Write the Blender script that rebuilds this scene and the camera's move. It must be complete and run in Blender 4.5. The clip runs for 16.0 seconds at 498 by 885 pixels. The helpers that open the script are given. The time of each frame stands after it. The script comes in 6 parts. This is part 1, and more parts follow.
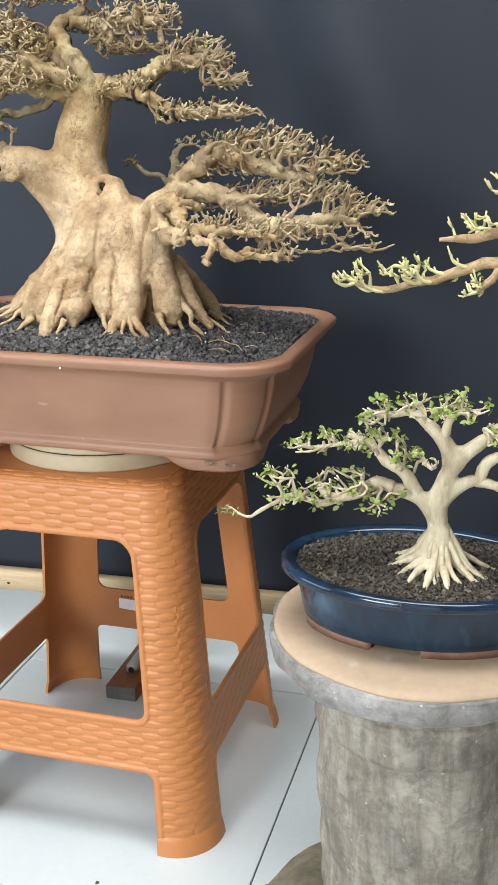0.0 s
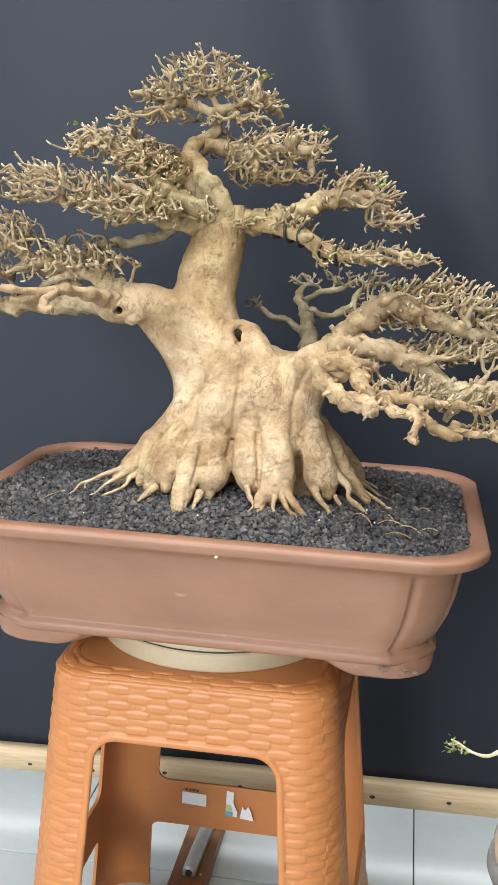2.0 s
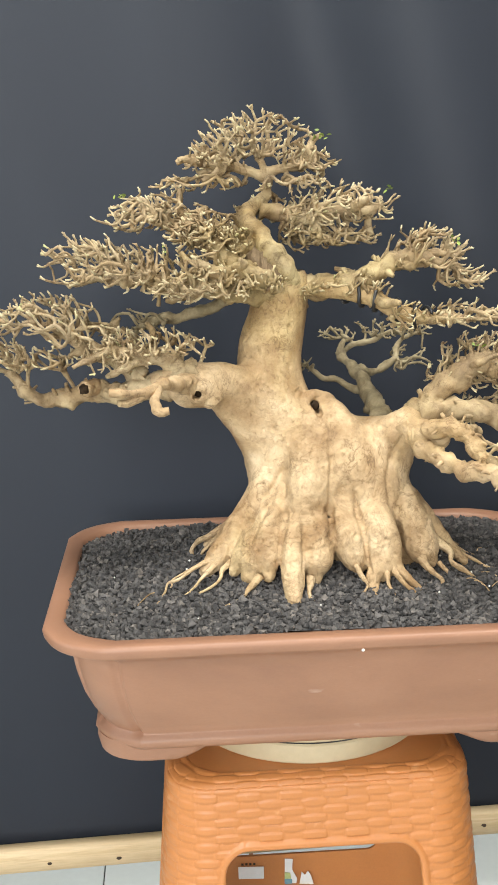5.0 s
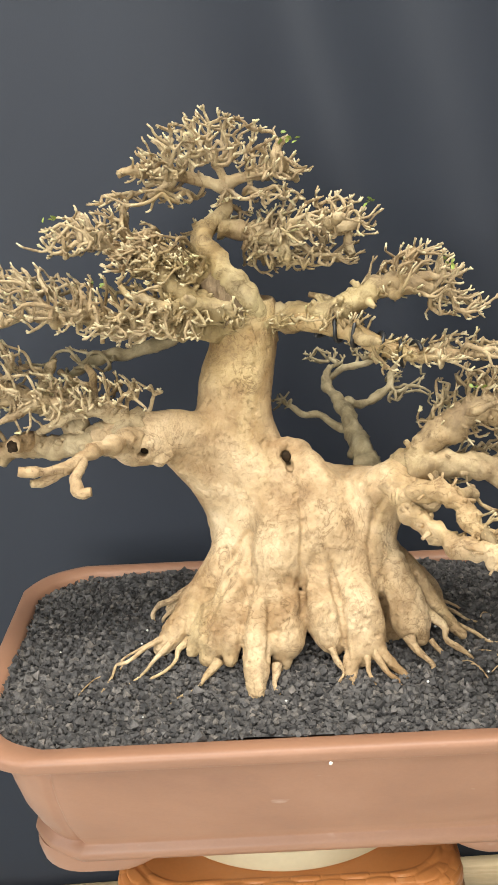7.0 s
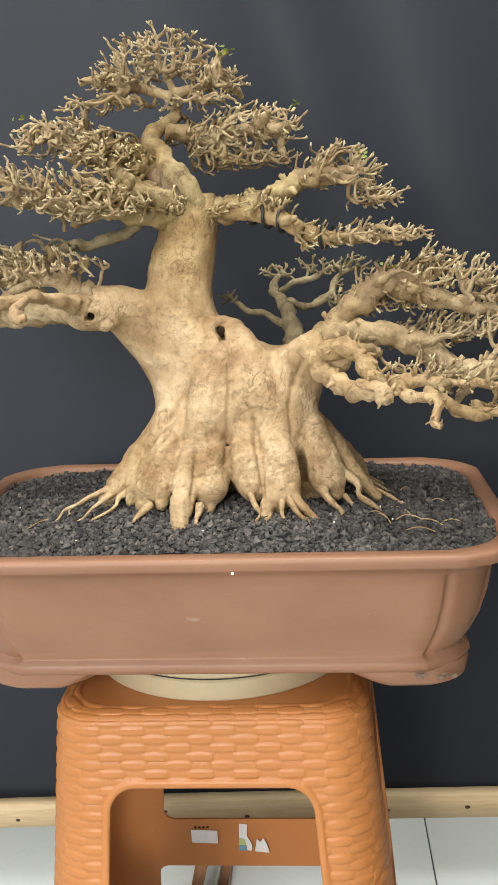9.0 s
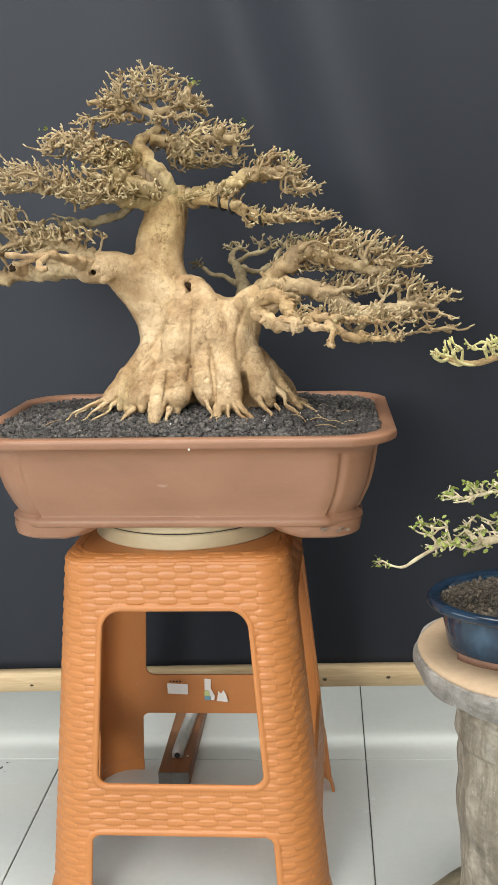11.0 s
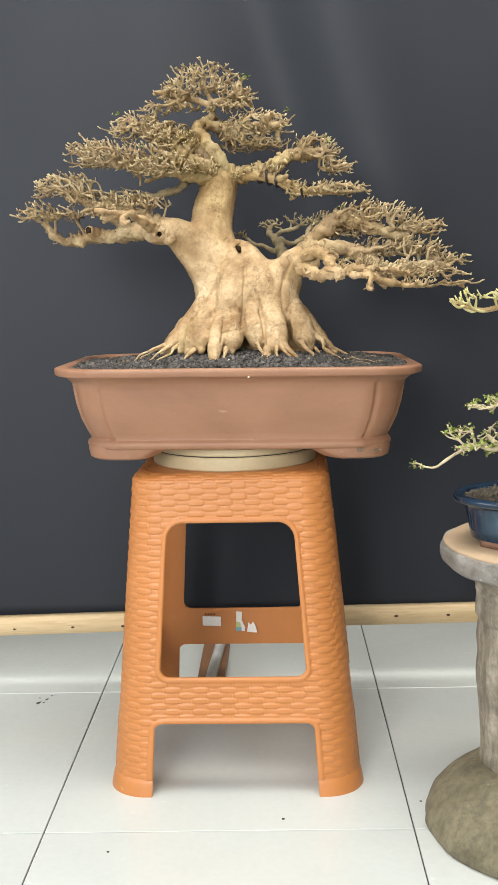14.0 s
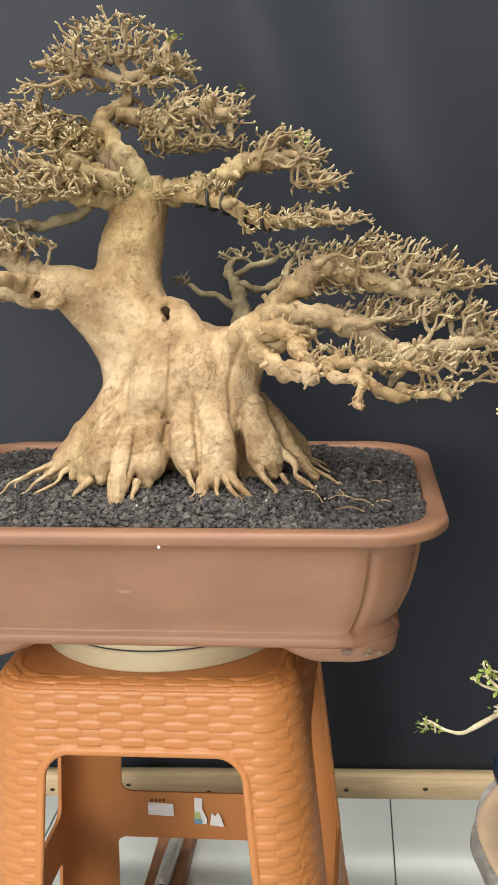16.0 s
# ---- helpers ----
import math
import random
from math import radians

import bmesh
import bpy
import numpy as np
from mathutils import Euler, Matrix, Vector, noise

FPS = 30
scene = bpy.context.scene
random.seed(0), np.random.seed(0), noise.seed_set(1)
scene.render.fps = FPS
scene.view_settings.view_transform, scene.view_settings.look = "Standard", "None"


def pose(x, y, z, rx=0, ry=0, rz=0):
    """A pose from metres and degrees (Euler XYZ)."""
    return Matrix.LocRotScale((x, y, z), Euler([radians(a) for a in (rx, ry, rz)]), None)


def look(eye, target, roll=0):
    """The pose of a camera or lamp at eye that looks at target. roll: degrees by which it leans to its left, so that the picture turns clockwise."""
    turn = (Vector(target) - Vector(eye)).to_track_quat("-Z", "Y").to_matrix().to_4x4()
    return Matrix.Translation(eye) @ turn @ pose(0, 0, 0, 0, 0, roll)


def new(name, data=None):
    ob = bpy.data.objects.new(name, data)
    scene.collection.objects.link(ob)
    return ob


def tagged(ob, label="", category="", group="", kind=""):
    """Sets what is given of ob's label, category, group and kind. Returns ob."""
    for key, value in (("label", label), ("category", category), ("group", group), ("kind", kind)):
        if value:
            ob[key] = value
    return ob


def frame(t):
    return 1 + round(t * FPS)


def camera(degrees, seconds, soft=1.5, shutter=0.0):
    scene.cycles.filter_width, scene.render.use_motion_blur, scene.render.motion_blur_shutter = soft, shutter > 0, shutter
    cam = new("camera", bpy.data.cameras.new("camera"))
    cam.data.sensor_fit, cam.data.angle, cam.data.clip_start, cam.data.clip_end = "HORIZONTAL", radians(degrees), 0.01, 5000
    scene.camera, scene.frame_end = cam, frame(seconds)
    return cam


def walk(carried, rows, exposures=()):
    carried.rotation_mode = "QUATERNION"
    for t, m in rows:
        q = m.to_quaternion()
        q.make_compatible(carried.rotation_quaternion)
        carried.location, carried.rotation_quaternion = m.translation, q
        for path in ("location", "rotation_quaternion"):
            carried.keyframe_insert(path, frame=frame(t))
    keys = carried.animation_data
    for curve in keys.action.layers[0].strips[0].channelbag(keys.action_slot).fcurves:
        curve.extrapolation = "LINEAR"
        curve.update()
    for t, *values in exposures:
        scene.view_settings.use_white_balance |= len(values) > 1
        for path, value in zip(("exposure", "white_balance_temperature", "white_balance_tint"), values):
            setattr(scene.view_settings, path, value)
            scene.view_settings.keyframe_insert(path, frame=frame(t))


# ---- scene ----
cam = camera(26.6, 16.0)
PATH = [
    (0, (0.786, -0.908, 0.862), (0.265, 0.928, 0.264), -1.0),
    (0.5, (0.75, -0.928, 0.89), (0.246, 0.921, 0.319), -0.7),
    (1, (0.642, -0.918, 0.9), (0.208, 0.964, 0.382), 0.4),
    (1.5, (0.517, -0.838, 0.91), (0.173, 1.075, 0.441), 1.3),
    (2, (0.448, -0.776, 0.907), (0.158, 1.154, 0.471), 1.8),
    (2.5, (0.394, -0.785, 0.836), (0.151, 1.161, 0.443), 1.7),
    (3, (0.314, -0.791, 0.805), (0.147, 1.168, 0.44), 1.5),
    (3.5, (0.23, -0.792, 0.826), (0.161, 1.177, 0.483), 1.1),
    (4, (0.142, -0.776, 0.864), (0.198, 1.191, 0.502), 0.4),
    (6.5, (0.158, -0.605, 1.111), (0.295, 1.306, 0.537), -2.5),
    (7, (0.24, -0.561, 1.045), (0.251, 1.355, 0.474), -3.2),
    (7.5, (0.297, -0.545, 0.974), (0.232, 1.389, 0.465), -3.4),
    (8, (0.328, -0.532, 0.929), (0.213, 1.404, 0.441), -3.3),
    (8.5, (0.359, -0.582, 0.896), (0.213, 1.362, 0.45), -3.2),
    (9, (0.364, -0.708, 0.88), (0.23, 1.245, 0.471), -2.8),
    (9.5, (0.388, -0.799, 0.865), (0.264, 1.157, 0.463), -2.4),
    (12, (0.464, -1.237, 0.844), (0.3, 0.719, 0.458), -2.0),
    (12.5, (0.388, -1.285, 0.834), (0.26, 0.676, 0.46), -1.6),
    (13, (0.334, -1.325, 0.81), (0.241, 0.642, 0.464), -1.3),
    (13.5, (0.3, -1.353, 0.771), (0.232, 0.62, 0.449), -1.3),
    (14, (0.325, -1.326, 0.723), (0.274, 0.652, 0.432), -1.4),
    (14.5, (0.407, -1.199, 0.712), (0.331, 0.776, 0.403), -1.7),
    (15, (0.468, -1.037, 0.752), (0.346, 0.927, 0.396), -1.7),
    (15.5, (0.466, -0.857, 0.816), (0.316, 1.098, 0.422), -2.1),
    (16, (0.451, -0.722, 0.871), (0.255, 1.222, 0.445), -2.0),
]
EXPOSURES = [(0, 0.76, 5950, 9), (1.5, 0.78, 5950, 10), (3.0, 0.80, 6100, 9), (4.0, 0.80, 6250, 8), (6.5, 0.90, 6550, 8), (7.5, 0.80, 6600, 8), (8.5, 0.63, 6650, 9),
             (9.5, 0.58, 6550, 9), (12.0, 0.66, 6550, 8), (14.0, 0.70, 6650, 9), (16.0, 0.62, 6700, 10)]
walk(cam, [(t, look(eye, target, roll)) for t, eye, target, roll in PATH], EXPOSURES)

# ---- light, world, exposure ----
world = bpy.data.worlds.new("world")
scene.world = world
world.use_nodes = True
_wn = world.node_tree.nodes
_sky = _wn.new("ShaderNodeTexSky")
_sky.sky_type, _sky.sun_disc = "NISHITA", False
_sky.sun_elevation, _sky.sun_rotation = radians(40), radians(160)
_wn["Background"].inputs[1].default_value = 0.10
world.node_tree.links.new(_sky.outputs[0], _wn["Background"].inputs[0])


def area_lamp(name, eye, target, sx, sy, watts, colour):
    data = bpy.data.lights.new(name, "AREA")
    data.shape, data.size, data.size_y, data.energy, data.color = "RECTANGLE", sx, sy, watts, colour
    ob = new(name, data)
    ob.matrix_world = look(eye, target)
    return ob


# added lamps, sources unseen: key behind the camera, cool fill from the west, overheads
area_lamp("added_front_key", (-0.75, -3.42, 1.60), (0.25, 0.3, 0.75), 1.3, 1.3, 68, (1.0, 0.98, 0.95))
area_lamp("added_west_fill", (-2.42, -0.9, 1.6), (0.2, 0.0, 0.9), 1.7, 1.3, 20, (0.90, 0.96, 1.0))
area_lamp("added_overhead_fill", (0.50, -0.25, 2.74), (0.50, -0.21, 0.0), 2.0, 0.9, 46, (1.0, 0.98, 0.94))
# overhead behind the backdrop, added to brighten the floor beyond the batten
area_lamp("added_overhead_fill", (0.4, 1.55, 2.74), (0.4, 1.50, 0.0), 2.0, 0.9, 27, (1.0, 0.98, 0.94))
area_lamp("added_overhead_fill", (0.0, -2.2, 2.74), (0.0, -2.15, 0.0), 1.2, 0.6, 3, (1.0, 0.98, 0.94))


# ---- materials ----
def nodes_of(name):
    m = bpy.data.materials.new(name)
    m.use_nodes = True
    nt = m.node_tree
    return m, nt, nt.nodes["Principled BSDF"]


def ramp(nt, fac, stops):
    r = nt.nodes.new("ShaderNodeValToRGB")
    el = r.color_ramp.elements
    while len(el) < len(stops):
        el.new(0.5)
    for e, (p, c) in zip(el, stops):
        e.position, e.color = p, (*c, 1)
    nt.links.new(fac, r.inputs[0])
    return r.outputs[0]


def noise_tex(nt, scale, detail=4.0, rough=0.6, distort=0.0, vec=None):
    n = nt.nodes.new("ShaderNodeTexNoise")
    n.inputs["Scale"].default_value, n.inputs["Detail"].default_value = scale, detail
    n.inputs["Roughness"].default_value, n.inputs["Distortion"].default_value = rough, distort
    if vec is not None:
        nt.links.new(vec, n.inputs["Vector"])
    return n.outputs["Fac"]


def obj_coords(nt, scale=(1, 1, 1)):
    tc = nt.nodes.new("ShaderNodeTexCoord")
    mp = nt.nodes.new("ShaderNodeMapping")
    mp.inputs["Scale"].default_value = scale
    nt.links.new(tc.outputs["Object"], mp.inputs["Vector"])
    return mp.outputs[0]


def blend(nt, kind, fac, a, b):
    m = nt.nodes.new("ShaderNodeMix")
    m.data_type, m.blend_type = "RGBA", kind
    for socket, value in ((m.inputs[0], fac), (m.inputs[6], a), (m.inputs[7], b)):
        if isinstance(value, (int, float)):
            socket.default_value = value
        elif isinstance(value, tuple):
            socket.default_value = (*value, 1)
        else:
            nt.links.new(value, socket)
    return m.outputs[2]


def bump(nt, bsdf, height, strength, distance):
    b = nt.nodes.new("ShaderNodeBump")
    b.inputs["Strength"].default_value, b.inputs["Distance"].default_value = strength, distance
    nt.links.new(height, b.inputs["Height"])
    nt.links.new(b.outputs[0], bsdf.inputs["Normal"])


def surface(name, stops, large, small, rough=0.6, bump_mm=0.5, speck=None, metal=0.0, stretch=(1, 1, 1), spec=0.5,
            rough_var=0.12, mix=0.5):
    """A two-scale mottled surface: stops over large noise, modulated by small noise; specks of another colour."""
    m, nt, bs = nodes_of(name)
    vec = obj_coords(nt, stretch)
    n1, n2 = noise_tex(nt, large, 5, 0.6, 0.4, vec), noise_tex(nt, small, 6, 0.65, 0.0, vec)
    col = ramp(nt, n1, stops)
    fine = ramp(nt, n2, [(0.3, (0.72, 0.72, 0.72)), (0.7, (1.12, 1.12, 1.12))])
    col = blend(nt, "MULTIPLY", mix, col, fine)
    if speck:
        scale, lo, hi, c = speck
        s = ramp(nt, noise_tex(nt, scale, 3, 0.5, 0, vec), [(lo, (0, 0, 0)), (hi, (1, 1, 1))])
        col = blend(nt, "MIX", s, col, c)
    nt.links.new(col, bs.inputs["Base Color"])
    r = nt.nodes.new("ShaderNodeMapRange")
    r.inputs["To Min"].default_value, r.inputs["To Max"].default_value = rough - rough_var, min(1, rough + rough_var)
    nt.links.new(n2, r.inputs["Value"])
    nt.links.new(r.outputs[0], bs.inputs["Roughness"])
    bs.inputs["Metallic"].default_value = metal
    bs.inputs["Specular IOR Level"].default_value = spec
    if bump_mm:
        bump(nt, bs, n2, 0.6, bump_mm / 1000)
    return m


M_TILE = surface("white_floor_tile", [(0.3, (0.535, 0.57, 0.555)), (0.7, (0.595, 0.625, 0.61))], 3.0, 90.0, 0.22, 0.0,
                 speck=(34, 0.70, 0.76, (0.62, 0.66, 0.66)), rough_var=0.06, mix=0.12)
M_GROUT = surface("dark_grout", [(0.3, (0.035, 0.035, 0.03)), (0.7, (0.09, 0.09, 0.08))], 12, 200, 0.9, 0.5)
M_WALL = surface("painted_wall", [(0.3, (0.38, 0.375, 0.355)), (0.7, (0.44, 0.435, 0.41))], 2, 120, 0.85, 0.3, mix=0.2)
M_CLOTH = surface("black_backdrop_cloth", [(0.30, (0.0112, 0.0140, 0.0212)), (0.7, (0.0166, 0.0204, 0.0298))], 2.2, 900, 0.62, 0.15,
                  mix=0.35, spec=0.35, stretch=(1, 1, 0.3))
M_PINE = surface("pine_batten", [(0.3, (0.50, 0.36, 0.19)), (0.55, (0.62, 0.47, 0.28)), (0.75, (0.44, 0.29, 0.14))], 9, 60, 0.65, 0.4,
                 stretch=(0.6, 6, 9), mix=0.4)
M_KNOT = surface("knot_hole", [(0.3, (0.03, 0.02, 0.012)), (0.7, (0.08, 0.05, 0.03))], 60, 400, 0.9, 0.2)
M_PLASTIC = surface("orange_brown_plastic", [(0.3, (0.455, 0.174, 0.049)), (0.7, (0.525, 0.203, 0.060))], 6, 380, 0.42, 0.06,
                    speck=(60, 0.70, 0.78, (0.56, 0.26, 0.10)), mix=0.22, rough_var=0.10)
M_STICKER = surface("white_sticker", [(0.3, (0.72, 0.70, 0.66)), (0.7, (0.82, 0.80, 0.76))], 40, 300, 0.55, 0.05, mix=0.15)
M_STICKER_BLUE = surface("blue_print", [(0.3, (0.10, 0.25, 0.42)), (0.7, (0.22, 0.40, 0.42))], 60, 300, 0.5, 0.0)
M_STICKER_YEL = surface("yellow_print", [(0.3, (0.55, 0.55, 0.16)), (0.7, (0.45, 0.55, 0.25))], 60, 300, 0.5, 0.0)
M_POT = surface("unglazed_brown_clay", [(0.25, (0.238, 0.118, 0.070)), (0.5, (0.306, 0.154, 0.089)), (0.75, (0.360, 0.188, 0.112))], 5, 260, 0.47, 0.10,
                speck=(26, 0.70, 0.80, (0.44, 0.30, 0.23)), mix=0.22, rough_var=0.12, stretch=(1, 1, 2.4))
M_POT_CHIP = surface("chipped_clay", [(0.3, (0.05, 0.032, 0.022)), (0.7, (0.30, 0.22, 0.16))], 120, 400, 0.9, 0.6)
M_SOIL = surface("black_volcanic_grit", [(0.3, (0.030, 0.028, 0.027)), (0.7, (0.135, 0.124, 0.116))], 160, 700, 0.88, 0.8)
M_DISC = surface("cream_turntable", [(0.3, (0.47, 0.385, 0.24)), (0.7, (0.56, 0.47, 0.31))], 8, 150, 0.5, 0.1, mix=0.2)
M_DARK = surface("near_black", [(0.3, (0.02, 0.02, 0.02)), (0.7, (0.05, 0.045, 0.04))], 20, 200, 0.8, 0.1)
M_BLUE = surface("blue_glaze", [(0.25, (0.006, 0.014, 0.026)), (0.5, (0.011, 0.030, 0.056)), (0.75, (0.026, 0.058, 0.095))], 22, 150, 0.12, 0.05,
                 speck=(45, 0.62, 0.80, (0.045, 0.09, 0.145)), rough_var=0.05, mix=0.4, stretch=(1, 1, 0.35))
M_BLUE_RIM = surface("dark_blue_glaze_rim", [(0.3, (0.005, 0.010, 0.020)), (0.7, (0.011, 0.030, 0.060))], 30, 150, 0.10, 0.05, rough_var=0.05)
M_FOOT_CLAY = surface("brown_clay_foot", [(0.3, (0.16, 0.08, 0.05)), (0.7, (0.25, 0.14, 0.09))], 30, 200, 0.7, 0.2)
M_SOIL2 = surface("dark_potting_soil", [(0.3, (0.026, 0.020, 0.015)), (0.7, (0.12, 0.098, 0.072))], 140, 600, 0.92, 0.8)


def weathered(name, stops, streak, grime, flecks, rough=0.8, relief=2.0):
    """Old concrete: blotches, vertical run marks, dark grime patches, pale mortar flecks, pitted relief."""
    m, nt, bs = nodes_of(name)
    vec, tall = obj_coords(nt), obj_coords(nt, (1, 1, 0.14))
    n1, n2, n3 = noise_tex(nt, 13, 7, 0.68, 0.5, vec), noise_tex(nt, 85, 7, 0.72, 0.4, vec), noise_tex(nt, 330, 5, 0.7, 0, vec)
    col = ramp(nt, n1, stops)
    col = blend(nt, "MULTIPLY", 0.75, col, ramp(nt, n2, [(0.30, (0.50, 0.48, 0.44)), (0.52, (0.95, 0.94, 0.92)), (0.72, (1.25, 1.24, 1.22))]))
    runs = ramp(nt, noise_tex(nt, 42, 6, 0.65, 0.3, tall), [(0.40, (0.60, 0.57, 0.52)), (0.56, (1.05, 1.05, 1.04))])
    col = blend(nt, "MULTIPLY", streak, col, runs)
    dark = ramp(nt, noise_tex(nt, 19, 8, 0.74, 0.9, vec), [(0.52, (0, 0, 0)), (0.66, (1, 1, 1))])
    col = blend(nt, "MIX", blend(nt, "MULTIPLY", 1.0, dark, (grime, grime, grime)), col, (0.085, 0.080, 0.062))
    pale = ramp(nt, noise_tex(nt, 130, 4, 0.6, 0.2, vec), [(0.66, (0, 0, 0)), (0.71, (1, 1, 1))])
    col = blend(nt, "MIX", blend(nt, "MULTIPLY", 1.0, pale, (flecks, flecks, flecks)), col, (0.55, 0.53, 0.50))
    nt.links.new(col, bs.inputs["Base Color"])
    r = nt.nodes.new("ShaderNodeMapRange")
    r.inputs["To Min"].default_value, r.inputs["To Max"].default_value = rough - 0.2, min(1, rough + 0.15)
    nt.links.new(n2, r.inputs["Value"])
    nt.links.new(r.outputs[0], bs.inputs["Roughness"])
    bump(nt, bs, blend(nt, "MIX", 0.35, n2, n3), 0.9, relief / 1000)
    return m


M_STONE = weathered("weathered_concrete", [(0.28, (0.18, 0.162, 0.135)), (0.44, (0.28, 0.250, 0.205)), (0.58, (0.37, 0.330, 0.270)), (0.74, (0.25, 0.235, 0.210))], 0.85, 0.6, 0.5)
M_STONE_TOP = weathered("grey_mortar_edge", [(0.28, (0.16, 0.150, 0.140)), (0.50, (0.28, 0.262, 0.245)), (0.72, (0.42, 0.40, 0.38))], 0.25, 0.65, 0.9, 0.55, 3.5)
M_STONE_TABLE = surface("buff_plaster_top", [(0.3, (0.35, 0.245, 0.155)), (0.5, (0.43, 0.310, 0.200)), (0.7, (0.38, 0.275, 0.180))], 9, 130, 0.7, 0.6, mix=0.35,
                        speck=(24, 0.66, 0.80, (0.50, 0.43, 0.34)))
M_STONE_BASE = weathered("mossy_concrete_base", [(0.28, (0.12, 0.108, 0.066)), (0.55, (0.22, 0.195, 0.130)), (0.78, (0.30, 0.27, 0.19))], 0.3, 0.6, 0.2, 0.88)


def bark(name, stops, large, pits, rough=0.58, depth=1.0):
    """Old smooth bark: blotches, fine grain, small dark pits and cracks with relief at two scales."""
    m, nt, bs = nodes_of(name)
    vec = obj_coords(nt)
    n1, n2, n3 = noise_tex(nt, large, 6, 0.65, 0.6, vec), noise_tex(nt, 140, 6, 0.7, 0.3, vec), noise_tex(nt, 520, 4, 0.7, 0.0, vec)
    col = ramp(nt, n1, stops)
    col = blend(nt, "MULTIPLY", 0.55, col, ramp(nt, n2, [(0.30, (0.58, 0.52, 0.45)), (0.47, (0.93, 0.91, 0.88)), (0.70, (1.18, 1.17, 1.15))]))
    inv = ramp(nt, noise_tex(nt, pits, 5, 0.72, 1.2, vec), [(0.33, (0, 0, 0)), (0.45, (1, 1, 1))])
    col = blend(nt, "MULTIPLY", 0.38, col, blend(nt, "MIX", inv, (0.42, 0.32, 0.22), (1.0, 1.0, 1.0)))
    warm = ramp(nt, noise_tex(nt, 15, 5, 0.62, 0.6, vec), [(0.34, (0.60, 0.48, 0.33)), (0.50, (0.92, 0.86, 0.76)), (0.64, (1.12, 1.11, 1.08))])
    col = blend(nt, "MULTIPLY", 0.9, col, warm)
    crack = ramp(nt, noise_tex(nt, 42, 5, 0.6, 1.6, vec), [(0.478, (1, 1, 1)), (0.497, (0, 0, 0)), (0.503, (0, 0, 0)), (0.522, (1, 1, 1))])
    where = ramp(nt, noise_tex(nt, 16, 3, 0.5, 0.3, vec), [(0.42, (1, 1, 1)), (0.58, (0, 0, 0))])
    crack = blend(nt, "LIGHTEN", 1.0, crack, where)
    col = blend(nt, "MULTIPLY", 0.58, col, blend(nt, "MIX", crack, (0.36, 0.27, 0.18), (1.0, 1.0, 1.0)))
    moss = ramp(nt, noise_tex(nt, 7, 5, 0.6, 0.8, vec), [(0.50, (0, 0, 0)), (0.72, (0.55, 0.55, 0.55))])
    col = blend(nt, "MIX", moss, col, blend(nt, "MULTIPLY", 1.0, col, (0.86, 0.88, 0.62)))
    nt.links.new(col, bs.inputs["Base Color"])
    r = nt.nodes.new("ShaderNodeMapRange")
    r.inputs["To Min"].default_value, r.inputs["To Max"].default_value = rough - 0.16, rough + 0.14
    nt.links.new(n2, r.inputs["Value"])
    nt.links.new(r.outputs[0], bs.inputs["Roughness"])
    h = blend(nt, "MIX", 0.30, n2, n3)
    h = blend(nt, "MULTIPLY", 0.35, h, inv)
    h = blend(nt, "MULTIPLY", 0.28, h, crack)
    bump(nt, bs, h, 1.0, 0.0030 * depth)
    return m


M_BARK = bark("tan_bonsai_bark", [(0.25, (0.32, 0.215, 0.118)), (0.42, (0.475, 0.342, 0.200)), (0.56, (0.57, 0.430, 0.268)), (0.68, (0.65, 0.505, 0.330)), (0.80, (0.475, 0.348, 0.212))], 24, 190)
M_TWIG = bark("tan_twig_bark", [(0.25, (0.19, 0.135, 0.080)), (0.45, (0.35, 0.268, 0.160)), (0.60, (0.48, 0.385, 0.240)), (0.75, (0.56, 0.462, 0.300))], 34, 140, 0.72, 0.7)
M_SHOOT = surface("pale_young_shoot", [(0.3, (0.40, 0.315, 0.175)), (0.55, (0.55, 0.455, 0.275)), (0.72, (0.45, 0.42, 0.17))], 30, 400, 0.75, 0.2, mix=0.5)
# darker twig colour, with the shade on the back branches put into it
M_SHADED_TWIG = surface("shaded_twig", [(0.3, (0.12, 0.088, 0.045)), (0.5, (0.25, 0.195, 0.105)), (0.7, (0.36, 0.295, 0.175))], 70, 420, 0.8, 1.2)
M_CUT = surface("brown_stump_wood", [(0.3, (0.12, 0.078, 0.040)), (0.7, (0.31, 0.22, 0.125))], 60, 200, 0.85, 1.8, stretch=(6, 6, 0.7), mix=0.6)
M_HOLE = surface("hole_dark", [(0.3, (0.012, 0.008, 0.005)), (0.7, (0.05, 0.033, 0.020))], 160, 500, 0.95, 1.5, spec=0.05, rough_var=0.04)
M_WIRE = surface("black_training_wire", [(0.3, (0.012, 0.012, 0.013)), (0.7, (0.03, 0.03, 0.03))], 60, 300, 0.4, 0.0)
M_PALE = surface("pale_cream_bark", [(0.25, (0.35, 0.275, 0.17)), (0.5, (0.55, 0.465, 0.305)), (0.75, (0.68, 0.60, 0.43))], 50, 400, 0.7, 0.6, mix=0.45, stretch=(2, 2, 0.5))
M_LIME = surface("yellow_green_shoot", [(0.3, (0.44, 0.38, 0.17)), (0.55, (0.58, 0.53, 0.26)), (0.75, (0.50, 0.49, 0.15))], 40, 400, 0.6, 0.2, mix=0.35)
M_LEAF = surface("fresh_green_leaf", [(0.3, (0.11, 0.165, 0.025)), (0.5, (0.22, 0.275, 0.050)), (0.75, (0.36, 0.39, 0.12))], 50, 300, 0.5, 0.1, mix=0.3)
